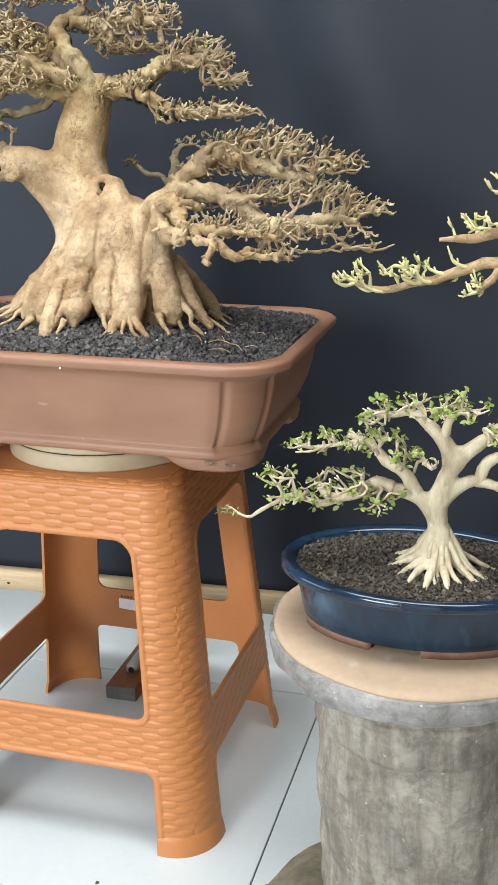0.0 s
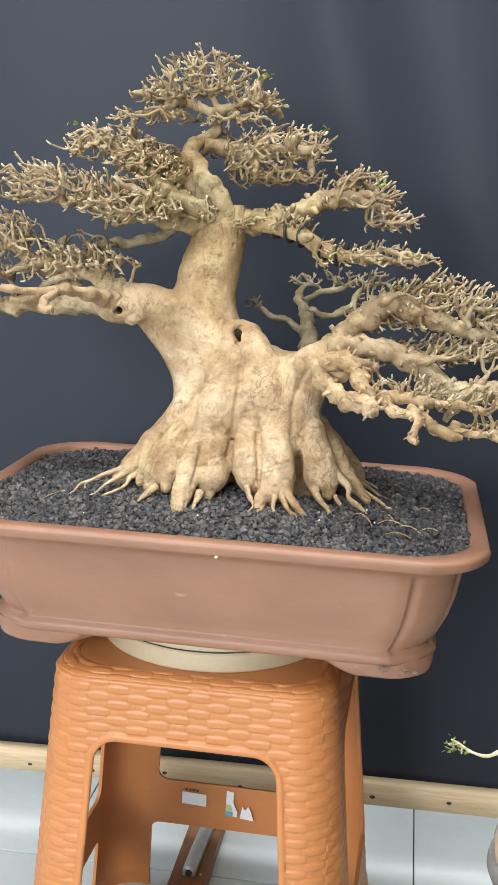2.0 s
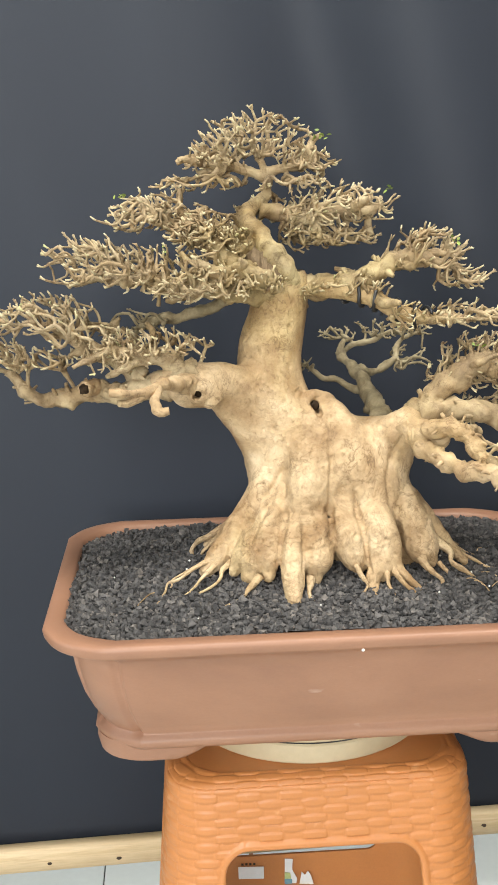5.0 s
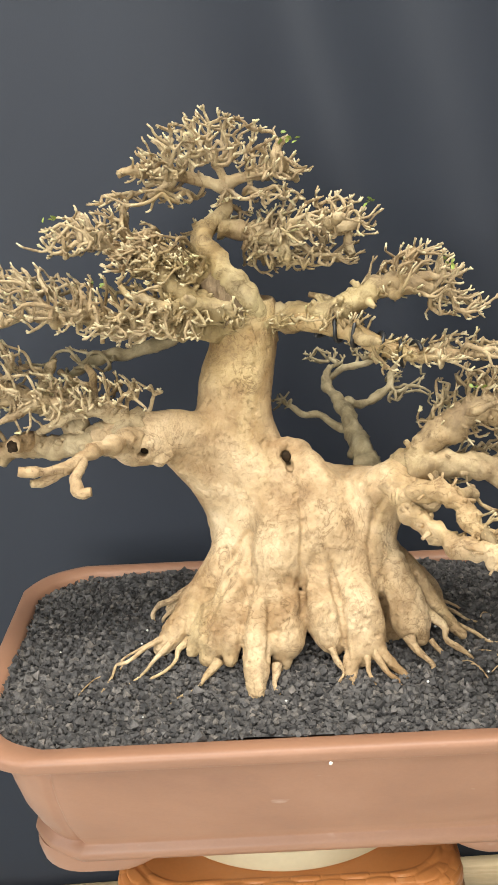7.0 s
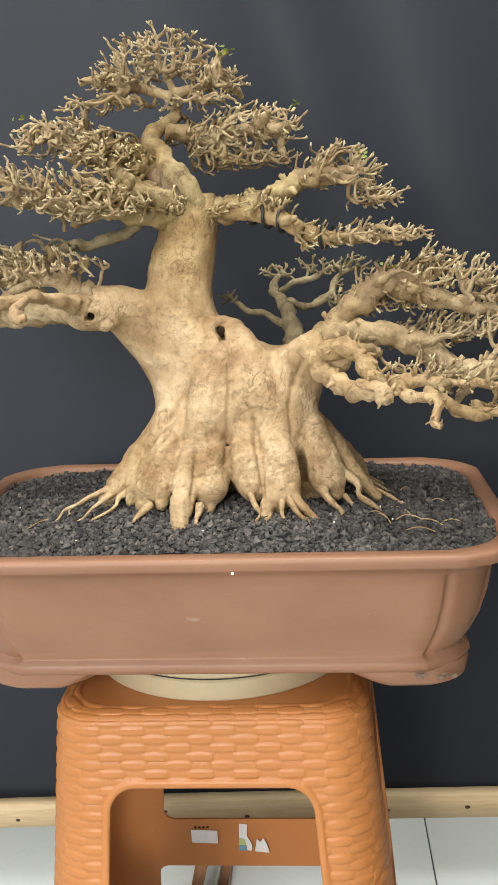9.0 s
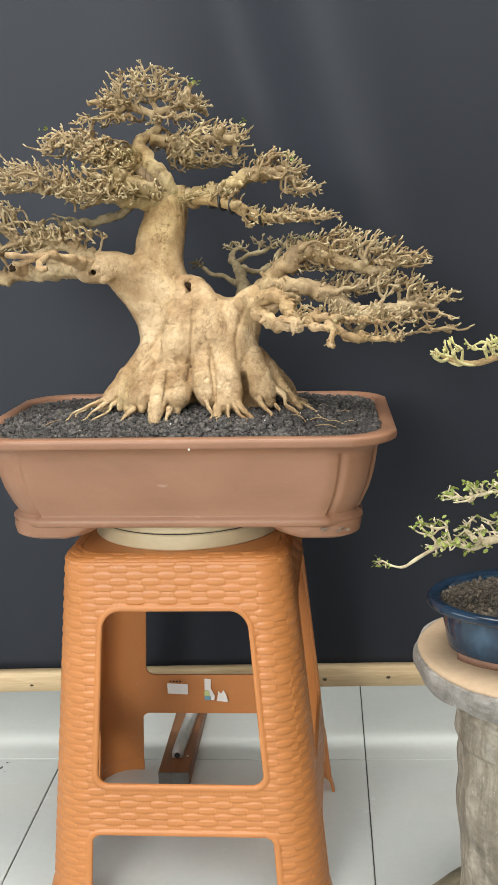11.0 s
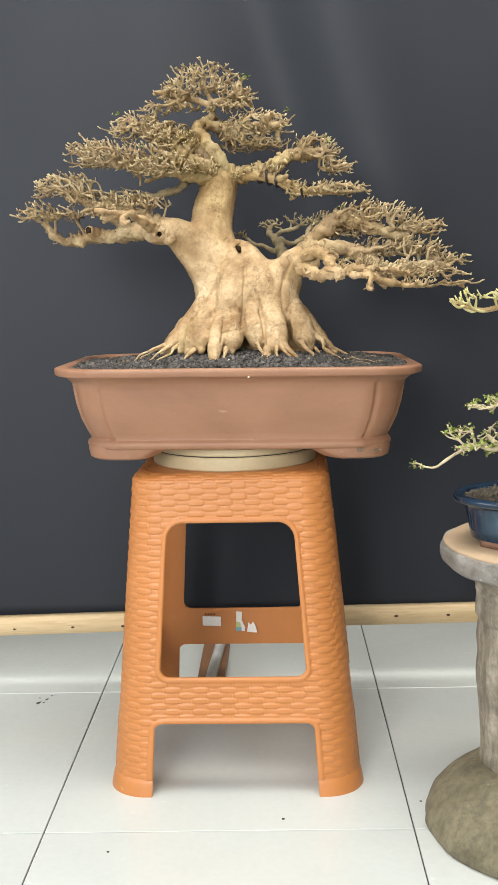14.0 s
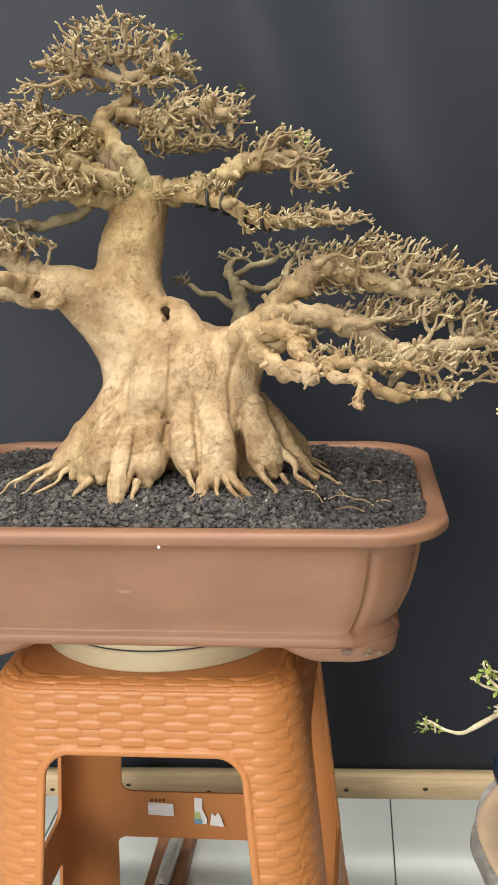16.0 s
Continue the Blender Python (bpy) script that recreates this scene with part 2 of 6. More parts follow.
M_FOOTWOOD = surface("varnished_brown_wood", [(0.3, (0.17, 0.062, 0.018)), (0.7, (0.29, 0.115, 0.036))], 14, 120, 0.45, 0.2, stretch=(8, 0.6, 8), mix=0.4)
M_ENDGRAIN = surface("grey_end_grain", [(0.3, (0.10, 0.095, 0.085)), (0.7, (0.17, 0.16, 0.145))], 60, 300, 0.8, 0.3)
M_ALU = surface("scuffed_aluminium", [(0.3, (0.52, 0.52, 0.52)), (0.7, (0.68, 0.68, 0.67))], 40, 300, 0.48, 0.1, metal=0.6, mix=0.3)
M_SPECK = surface("dark_floor_grit", [(0.3, (0.03, 0.03, 0.028)), (0.7, (0.07, 0.07, 0.06))], 90, 300, 0.9, 0.3)
M_MOSS = surface("dry_moss_scar", [(0.3, (0.06, 0.055, 0.028)), (0.7, (0.24, 0.20, 0.11))], 60, 300, 0.95, 1.5)
M_CHALK = surface("white_chip", [(0.3, (0.70, 0.68, 0.62)), (0.7, (0.8, 0.78, 0.72))], 90, 300, 0.8, 0.2)


# grains differ from one to the next
for _m in (M_SOIL, M_SOIL2):
    _nt = _m.node_tree
    _bs = _nt.nodes["Principled BSDF"]
    _old = _bs.inputs["Base Color"].links[0].from_socket
    _grain = ramp(_nt, _nt.nodes.new("ShaderNodeNewGeometry").outputs["Random Per Island"], [(0.0, (0.45, 0.45, 0.46)), (0.55, (0.95, 0.95, 0.95)), (0.86, (1.30, 1.28, 1.25)), (1.0, (1.9, 1.8, 1.65))])
    _nt.links.new(blend(_nt, "MULTIPLY", 1.0, _old, _grain), _bs.inputs["Base Color"])


# ---- building helpers ----
class Geo:
    """Vertices and faces gathered for one mesh."""

    def __init__(self):
        self.v, self.f = [], []

    def tube(self, pts, radii, sides=8, rough=0.0, seed=0.0, freq=60.0, caps=True):
        """A tapered tube along points, its radius roughened by noise."""
        pts = [Vector(p) for p in pts]
        if len(pts) < 2:
            return
        base, up = len(self.v), None
        for i, p in enumerate(pts):
            d = (pts[min(i + 1, len(pts) - 1)] - pts[max(i - 1, 0)])
            if d.length < 1e-9:
                d = Vector((0, 0, 1))
            d.normalize()
            if up is None:
                up = d.orthogonal().normalized()
            up = (up - d * up.dot(d))
            up = up.normalized() if up.length > 1e-6 else d.orthogonal().normalized()
            side = d.cross(up)
            for k in range(sides):
                a = 2 * math.pi * k / sides
                w = up * math.cos(a) + side * math.sin(a)
                r = radii[i]
                if rough:
                    q = p + w * r
                    r *= 1 + rough * (noise.noise(q * freq + Vector((seed, 0, 0))) + 0.35 * noise.noise(q * freq * 2.7 + Vector((0, seed, 0))))
                self.v.append(tuple(p + w * r))
        n = len(pts)
        for i in range(n - 1):
            for k in range(sides):
                a, b = base + i * sides + k, base + i * sides + (k + 1) % sides
                self.f.append((a, b, b + sides, a + sides))
        if caps:
            self.f.append(tuple(base + k for k in reversed(range(sides))))
            self.f.append(tuple(base + (n - 1) * sides + k for k in range(sides)))

    def add(self, verts, faces):
        o = len(self.v)
        self.v += [tuple(v) for v in verts]
        self.f += [tuple(i + o for i in f) for f in faces]

    def mesh(self, name, smooth=True):
        me = bpy.data.meshes.new(name)
        me.from_pydata(self.v, [], self.f)
        me.update()
        if smooth:
            me.polygons.foreach_set("use_smooth", [True] * len(me.polygons))
        return me


def curve(ctrl, radii, per=6):
    """Catmull-Rom points and radii through control points."""
    c = [Vector(p) for p in ctrl]
    c = [2 * c[0] - c[1]] + c + [2 * c[-1] - c[-2]]
    r = [radii[0]] + list(radii) + [radii[-1]]
    out, rr = [], []
    for i in range(1, len(c) - 2):
        for k in range(per):
            t = k / per
            a, b, d, e = c[i - 1], c[i], c[i + 1], c[i + 2]
            out.append(0.5 * (2 * b + (d - a) * t + (2 * a - 5 * b + 4 * d - e) * t * t + (3 * b - a - 3 * d + e) * t ** 3))
            s = t * t * (3 - 2 * t)
            rr.append(r[i] * (1 - s) + r[i + 1] * s)
    return out + [c[-2]], rr + [r[-2]]


def thing(name, label, category, group="", kind="", at=(0, 0, 0)):
    ob = new(name)
    ob.location = at
    ob.empty_display_size = 0.02
    return tagged(ob, label, category, group, kind)


def part(name, me, material, parent=None, label=""):
    if isinstance(me, Geo):
        me = me.mesh(name)
    elif isinstance(me, bmesh.types.BMesh):
        b, me = me, bpy.data.meshes.new(name)
        b.to_mesh(me)
        b.free()
    ob = new(name, me)
    if not me.materials:
        me.materials.append(material)
    if parent is not None:
        ob.parent = parent
        ob.matrix_parent_inverse = Matrix.Translation(-parent.location) if parent.parent is None else Matrix()
    if label:
        tagged(ob, label)
    return ob


def box(x0, x1, y0, y1, z0, z1, bevel=0.0, segs=2):
    b = bmesh.new()
    bmesh.ops.create_cube(b, size=1, matrix=Matrix.LocRotScale(((x0 + x1) / 2, (y0 + y1) / 2, (z0 + z1) / 2), None, (x1 - x0, y1 - y0, z1 - z0)))
    if bevel:
        bmesh.ops.bevel(b, geom=list(b.edges), offset=bevel, segments=segs, affect="EDGES")
    return b


def loft(rings, close_top=True, close_bottom=True):
    """Quads through rings of equal length."""
    g, n = Geo(), len(rings[0])
    for r in rings:
        g.v += [tuple(p) for p in r]
    for i in range(len(rings) - 1):
        for k in range(n):
            a, b = i * n + k, i * n + (k + 1) % n
            g.f.append((a, b, b + n, a + n))
    if close_bottom:
        g.f.append(tuple(reversed(range(n))))
    if close_top:
        g.f.append(tuple((len(rings) - 1) * n + k for k in range(n)))
    return g


def smooth_by_angle(ob, degrees=35):
    ob.data.set_sharp_from_angle(angle=radians(degrees))


# ---- setting: floor, room, backdrop ----
floor = part("floor", box(-2.5, 3.0, -3.5, 2.5, -0.10, -0.004), M_GROUT)
tagged(floor, "white polished square ceramic tile floor with dark joints", "floor", kind="structure")

# unseen walls and ceiling, added to bounce and contain the light
for nm, ext in (("wall_north", (-2.6, 3.1, 2.5, 2.6, -0.1, 2.9)), ("wall_east", (3.0, 3.1, -3.6, 2.5, -0.1, 2.9))):
    tagged(part(nm, box(*ext), M_WALL), "plain off-white painted wall, unseen, added to enclose the room", "wall", kind="structure")


def pierced(*extents):
    """One wall round an opening, from butted blocks."""
    b = bmesh.new()
    for ext in extents:
        o, m = box(*ext), bpy.data.meshes.new("block")
        o.to_mesh(m)
        o.free()
        b.from_mesh(m)
        bpy.data.meshes.remove(m)
    return b


tagged(part("wall_south", pierced((-2.5, -1.4, -3.6, -3.5, -0.1, 2.9), (1.4, 3.0, -3.6, -3.5, -0.1, 2.9), (-1.4, 1.4, -3.6, -3.5, 2.4, 2.9)), M_WALL),
       "plain off-white painted wall, unseen, added with a wide opening for light", "wall", kind="structure")
tagged(part("wall_west", pierced((-2.6, -2.5, -3.6, -1.8, -0.1, 2.9), (-2.6, -2.5, 0.0, 2.5, -0.1, 2.9), (-2.6, -2.5, -1.8, 0.0, -0.1, 0.9), (-2.6, -2.5, -1.8, 0.0, 2.3, 2.9)), M_WALL),
       "plain off-white painted wall, unseen, added with a raised opening for light", "wall", kind="structure")
tagged(part("ceiling", box(-2.6, 3.1, -3.6, 2.6, 2.8, 2.9), M_WALL), "plain flat ceiling, unseen, added to close the room", "ceiling", kind="structure")


def batten_dip(x):
    """The lower batten hangs a little out of level."""
    return -0.0085 + 0.0129 * max(-0.7, min(1.2, x))


def backdrop_cloth():
    """Hanging dark cloth with soft vertical folds."""
    g = Geo()
    xs = np.linspace(-1.6, 2.3, 300)
    zs = np.linspace(0.108, 2.15, 60)
    for z in zs:
        for x in xs:
            h = (z - 0.1) / 2.0
            y = 0.585
            y += 0.012 * h * math.sin(2.1 * x + 0.8) + 0.006 * h * math.sin(5.3 * x + 1.4 * z)
            for c, w, a in ((0.330, 0.075, 0.044), (0.470, 0.090, -0.026), (-0.06, 0.10, -0.012), (0.74, 0.12, 0.012)):
                cx = c - 0.28 * (z - 1.12)
                y += 0.8 * a * min(1, max(0, (z - 0.40) / 0.5)) * math.exp(-((x - cx) / w) ** 2)
            y += 0.0015 * noise.noise((x * 6, 0, z * 2.5))
            g.v.append((x, y, z))
    n = len(xs)
    for j in range(len(zs) - 1):
        for i in range(n - 1):
            g.f.append((j * n + i, j * n + i + 1, (j + 1) * n + i + 1, (j + 1) * n + i))
    return g


backdrop = thing("backdrop", "matt black cloth backdrop with soft vertical folds on a pine frame", "backdrop", kind="structure", at=(0.35, 0.58, 0))
_c = part("cloth", backdrop_cloth(), M_CLOTH, backdrop)
_s = _c.modifiers.new("thickness", "SOLIDIFY")
_s.thickness, _s.offset = 0.0012, 1
_g = Geo()
# lower batten, slightly out of true
_bt = [[(x, y + 0.0012 * math.sin(x * 3), z + 0.0008 * math.sin(x * 5 + 1) + batten_dip(x)) for y, z in
        ((0.5625, 0.1005), (0.5605, 0.1025), (0.5605, 0.1325), (0.5625, 0.1345), (0.5805, 0.1345), (0.5805, 0.1005))] for x in np.linspace(-1.6, 2.3, 80)]
part("lower_batten", loft(_bt), M_PINE, backdrop, "pale pine batten with small knot holes")
for xk, zk, rk in ((-0.17, 0.1145, 0.0032), (-0.061, 0.1150, 0.0032), (0.033, 0.1145, 0.0034), (0.14, 0.122, 0.003), (0.25, 0.112, 0.003), (0.436, 0.1165, 0.0032), (0.541, 0.1185, 0.0030), (0.637, 0.118, 0.0030), (-0.30, 0.117, 0.003), (-0.42, 0.116, 0.003)):
    b = bmesh.new()
    bmesh.ops.create_cone(b, cap_ends=True, segments=10, radius1=rk, radius2=rk * 0.7, depth=0.0024,
                          matrix=Matrix.LocRotScale((xk, 0.5603, zk - 0.002 + batten_dip(xk)), Euler((radians(90), 0, 0)), (1.25, 0.75, 1)))
    part("knot", b, M_KNOT, backdrop)
part("top_batten", box(-1.6, 2.3, 0.60, 0.63, 2.12, 2.16, 0.002), M_PINE, backdrop)
for xp in (-1.58, 2.24):
    part("post", box(xp, xp + 0.04, 0.60, 0.63, 0.0, 2.12, 0.002), M_PINE, backdrop)
for xp in (-1.60, 2.22):
    part("stand_foot", box(xp, xp + 0.08, 0.44, 0.80, -0.004, 0.02, 0.002), M_PINE, backdrop)


# ---- plastic stool ----
STOOL = Vector((0.260, 0.281, 0.0))
SEAT, ROUND, INSET = 0.4620, 0.010, 0.020


def stool_half(z):
    t = 1 - z / 0.478
    flare = 0.0035 * max(0.0, 1 - z / 0.022) ** 0.5 if z < 0.022 else 0.0
    over = max(0.0, z - (SEAT - ROUND))
    return 0.1400 + 0.0420 * t + flare - INSET * (1 - math.sqrt(max(0.0, 1 - (over / ROUND) ** 2)))


def stool_corner(z):
    return 0.040 + 0.016 * (1 - z / 0.478)


def stool_point(u, z, out=0.0):
    """u in 0..4: side number plus the place along it; the plan is a rounded square."""
    h, c = stool_half(z), stool_corner(z)
    side, s = int(u) % 4, u - int(u)
    q, arc = h - c, math.pi / 2 * c
    total = 2 * q + arc
    d = s * total
    if d < arc / 2:
        a = -math.pi / 4 + d / c
        p, nrm = Vector((-q + c * math.sin(a), -q - c * math.cos(a))), Vector((math.sin(a), -math.cos(a)))
    elif d < arc / 2 + 2 * q:
        p, nrm = Vector((-q + d - arc / 2, -h)), Vector((0, -1))
    else:
        a = (d - arc / 2 - 2 * q) / c
        p, nrm = Vector((q + c * math.sin(a), -q - c * math.cos(a))), Vector((math.sin(a), -math.cos(a)))
    p = p + nrm * out
    ca, sa = ((1, 0), (0, 1), (-1, 0), (0, -1))[side]
    return Vector((p.x * ca - p.y * sa, p.x * sa + p.y * ca, z))


def rounded_rect(x, y, cx, cy, hx, hy, r):
    qx, qy = abs(x - cx) - hx + r, abs(y - cy) - hy + r
    return math.hypot(max(qx, 0), max(qy, 0)) + min(max(qx, qy), 0) - r


def stool_gap(x, z):
    """Signed distance to the openings of one side; negative inside an opening."""
    hw = 0.0895 + 0.0155 * (0.394 - z) / 0.222
    window = rounded_rect(x * 0.1 / hw, z, 0, 0.2830, 0.1, 0.1110, 0.024 if z > 0.283 else 0.014)
    ha = 0.1145 + 0.006 * (0.105 - z) / 0.105
    arch = rounded_rect(x * 0.1 / ha, z, 0, 0.0025, 0.1, 0.1025, 0.010)
    return min(window, arch)


def stool_relief(x, z, gap):
    """Moulded basket weave, smooth borders round the openings and a plain foot band."""
    if z < 0.023:
        return 0.0012
    if gap < 0.0075:
        f = gap / 0.0075
        return 0.0024 * math.sqrt(max(0, 1 - (2 * f - 1) ** 4))
    # strips swell in the middle and dive under their neighbours at the ends
    pitch, run = 0.0079, 0.0400
    j0, best = int(z / pitch), 0.0
    for j in (j0 - 1, j0, j0 + 1):
        ph = x / run + 0.5 * (j % 2)
        ph -= math.floor(ph)
        if ph < 0.62:
            t = ph / 0.62
            swell = math.sin(math.pi * t) ** 0.7
            half = pitch * (0.38 + 0.20 * swell)
            lift = (0.60 + 0.40 * swell) * smooth_step(0.0, 0.07, t) * (1 - smooth_step(0.93, 1.0, t))
        else:
            t = (ph - 0.62) / 0.38
            half, lift = pitch * (0.44 - 0.08 * math.sin(math.pi * t)), 0.48 - 0.16 * math.sin(math.pi * t)
        best = max(best, lift * (1 - smooth_step(0.70, 1.0, abs(z - (j + 0.5) * pitch) / half)))
    return 0.0013 * best


def smooth_step(a, b, x):
    t = min(1.0, max(0.0, (x - a) / (b - a)))
    return t * t * (3 - 2 * t)


def stool_shell():
    """Woven outer wall and smooth inner wall, joined round every edge."""
    g, inner = Geo(), []
    nu, nv = 230, 345
    idx, val = {}, {}
    low = np.linspace(0.0, SEAT - ROUND, nv - 24)
    zs = list(low) + [SEAT - ROUND + ROUND * math.sin(radians(84) * k / 24) for k in range(1, 25)]
    runs = list(low) + [SEAT - ROUND + 0.0185 * radians(84) * k / 24 for k in range(1, 25)]
    for j, z in enumerate(zs):
        h, c = stool_half(z), stool_corner(z)
        total = 2 * (h - c) + math.pi / 2 * c
        for i in range(4 * nu):
            u = i / nu
            x = ((u - int(u)) - 0.5) * total
            gap = stool_gap(x, z)
            val[i, j] = gap
            idx[i, j] = len(g.v)
            # over the rounded shoulder the relief turns from sideways to upwards
            lean = max(0.0, z - (SEAT - ROUND)) / ROUND
            rise = stool_relief(x, runs[j], gap) * (1 - smooth_step(0.985, 0.9945, lean))
            g.v.append(tuple(stool_point(u, z, rise * math.sqrt(1 - min(1, lean) ** 2)) + Vector((0, 0, rise * lean))))
            inner.append(tuple(stool_point(u, z, -0.0026)))
    cut = {}

    def crossing(a, b):
        """The vertex where the opening's edge crosses the line between two grid points."""
        key = (min(a, b), max(a, b))
        if key not in cut:
            t = val[a] / (val[a] - val[b])
            cut[key] = len(g.v)
            ia, ib = idx[a], idx[b]
            g.v.append(tuple(Vector(g.v[ia]).lerp(Vector(g.v[ib]), t)))
            inner.append(tuple(Vector(inner[ia]).lerp(Vector(inner[ib]), t)))
        return cut[key]

    for j in range(nv - 1):
        for i in range(4 * nu):
            quad = [(i, j), ((i + 1) % (4 * nu), j), ((i + 1) % (4 * nu), j + 1), (i, j + 1)]
            s = [val[q] > 0 for q in quad]
            if all(s):
                g.f.append(tuple(idx[q] for q in quad))
            elif any(s):
                poly = []
                for k in range(4):
                    a, b = quad[k], quad[(k + 1) % 4]
                    if val[a] > 0:
                        poly.append(idx[a])
                    if (val[a] > 0) != (val[b] > 0):
                        poly.append(crossing(a, b))
                if len(poly) > 2:
                    g.f.append(tuple(poly))
    n = len(g.v)
    edges = {}
    for f in g.f:
        for a, b in zip(f, f[1:] + f[:1]):
            if (b, a) in edges:
                del edges[b, a]
            else:
                edges[a, b] = 1
    g.f += [tuple(v + n for v in reversed(f)) for f in g.f] + [(b, a, a + n, b + n) for a, b in edges]
    g.v += inner
    return g


stool = thing("stool", "orange-brown moulded plastic stool with woven rattan pattern, standing on tiles", "stool", at=STOOL)
_me = stool_shell().mesh("body")
_bm = bmesh.new()
_bm.from_mesh(_me)
bmesh.ops.delete(_bm, geom=[v for v in _bm.verts if not v.link_faces], context="VERTS")
_body = part("body", _bm, M_PLASTIC, None)
_body.parent = stool
_body.data.polygons.foreach_set("use_smooth", [True] * len(_body.data.polygons))
smooth_by_angle(_body, 60)
# seat with a soft edge
_rings = []
for dz, inset in ((-0.0022, -0.0006), (-0.0010, -0.0004), (-0.0003, -0.0010), (0.0, -0.0040), (0.0, -0.034)):
    _rings.append([stool_point(i / 20, SEAT - 0.0003, inset) + Vector((0, 0, dz + 0.0003)) for i in range(80)])
_seat = part("seat", loft(_rings), M_PLASTIC, None)
_seat.parent = stool
stool.rotation_euler = (0, 0, radians(-1.0))
# stickers inside the back panel


def sticker(pts, y, material, label):
    g = Geo()
    n = len(pts)
    g.v = [(x, y, z) for x, z in pts] + [(x, y + 0.0006, z) for x, z in pts]
    g.f = [tuple(range(n)), tuple(reversed(range(n, 2 * n)))] + [(k, k + n, (k + 1) % n + n, (k + 1) % n) for k in range(n)]
    ob = part("sticker", g, material, None, label)
    ob.data.polygons.foreach_set("use_smooth", [False] * len(ob.data.polygons))
    ob.parent = stool
    return ob


YB = 0.1635
sticker([(-0.072, 0.141), (-0.040, 0.1395), (-0.040, 0.1565), (-0.072, 0.158)], YB, M_STICKER, "white paper label")
for k in range(4):
    sticker([(-0.068 + 0.005 * k, 0.1600), (-0.0652 + 0.005 * k, 0.1600), (-0.0652 + 0.005 * k, 0.1625), (-0.068 + 0.005 * k, 0.1625)], YB, M_KNOT, "dark embossed mark")
sticker([(-0.014, 0.131), (0.001, 0.130), (0.002, 0.137), (-0.004, 0.150), (-0.003, 0.165), (-0.013, 0.166)], YB, M_STICKER, "torn white and coloured label")
sticker([(-0.014, 0.1305), (-0.0045, 0.1305), (-0.0045, 0.137), (-0.014, 0.1375)], YB - 0.0009, M_STICKER_BLUE, "blue printed strip")
sticker([(-0.014, 0.1380), (-0.0055, 0.1378), (-0.0065, 0.146), (-0.0135, 0.147)], YB - 0.0009, M_STICKER_YEL, "yellow printed strip")
sticker([(0.005, 0.129), (0.023, 0.127), (0.020, 0.139), (0.016, 0.147), (0.012, 0.141), (0.008, 0.146)], YB, M_STICKER, "torn white label remnant")

# ---- turntable under the pot ----
turntable = thing("turntable", "cream round turntable board under the clay pot", "turntable", at=(0.261, 0.285, SEAT))


def disc(r, z0, z1, cx, cy, bev=0.0015, n=96):
    prof = ((r - bev, z0), (r, z0 + bev), (r, z1 - bev), (r - bev, z1))
    return loft([[(cx + q * math.cos(2 * math.pi * k / n), cy + q * math.sin(2 * math.pi * k / n), z) for k in range(n)] for q, z in prof])


smooth_by_angle(part("base_disc", disc(0.1250, SEAT, 0.4820, 0.261, 0.287), M_DISC, turntable))
# near-black ring takes the place of shade in the gap between the discs
smooth_by_angle(part("gap_ring", disc(0.1232, 0.4820, 0.4834, 0.261, 0.287, 0.0002), M_DARK, turntable, "black ring standing for the shade between the discs"))
smooth_by_angle(part("top_disc", disc(0.1245, 0.4834, 0.4945, 0.261, 0.287), M_DISC, turntable))

# ---- large clay pot ----
POT = Vector((0.2715, 0.2810, 0.4945))


def pot_ring(hx, hy, c, z, notch=0.0, n=30):
    """A rectangle with cut, softly rounded corners; notch pulls the panel ends in."""
    pts = []
    for sx, sy, flip in ((1, -1, 0), (1, 1, 1), (-1, 1, 0), (-1, -1, 1)):
        a = Vector((sx * (hx - c), sy * hy, z))
        b = Vector((sx * hx, sy * (hy - c), z))
        corner = []
        for k in range(n + 1):
            t = k / n
            m = a.lerp(b, t)
            bulge = (0.20 if z > 0.102 else 0.17) * c * math.sin(math.pi * t)
            pull = notch * (math.exp(-((t - 0.10) / 0.055) ** 2) + math.exp(-((0.90 - t) / 0.055) ** 2))
            corner.append(m + Vector((sx, sy, 0)).normalized() * (bulge - pull))
        pts += reversed(corner) if flip else corner
        # points along the following side
        nx = {(1, -1): (hx, hy - c, 1), (1, 1): (hx - c, hy, 0), (-1, 1): (-hx, -(hy - c), 1), (-1, -1): (-(hx - c), -hy, 0)}[sx, sy]
        start = pts[-1]
        if (sx, sy) == (1, -1):
            end = Vector((hx, hy - c, z))
        elif (sx, sy) == (1, 1):
            end = Vector((-(hx - c), hy, z))
        elif (sx, sy) == (-1, 1):
            end = Vector((-hx, -(hy - c), z))
        else:
            end = Vector((hx - c, -hy, z))
        for k in range(1, 24):
            pts.append(start.lerp(end, k / 24))
    return pts


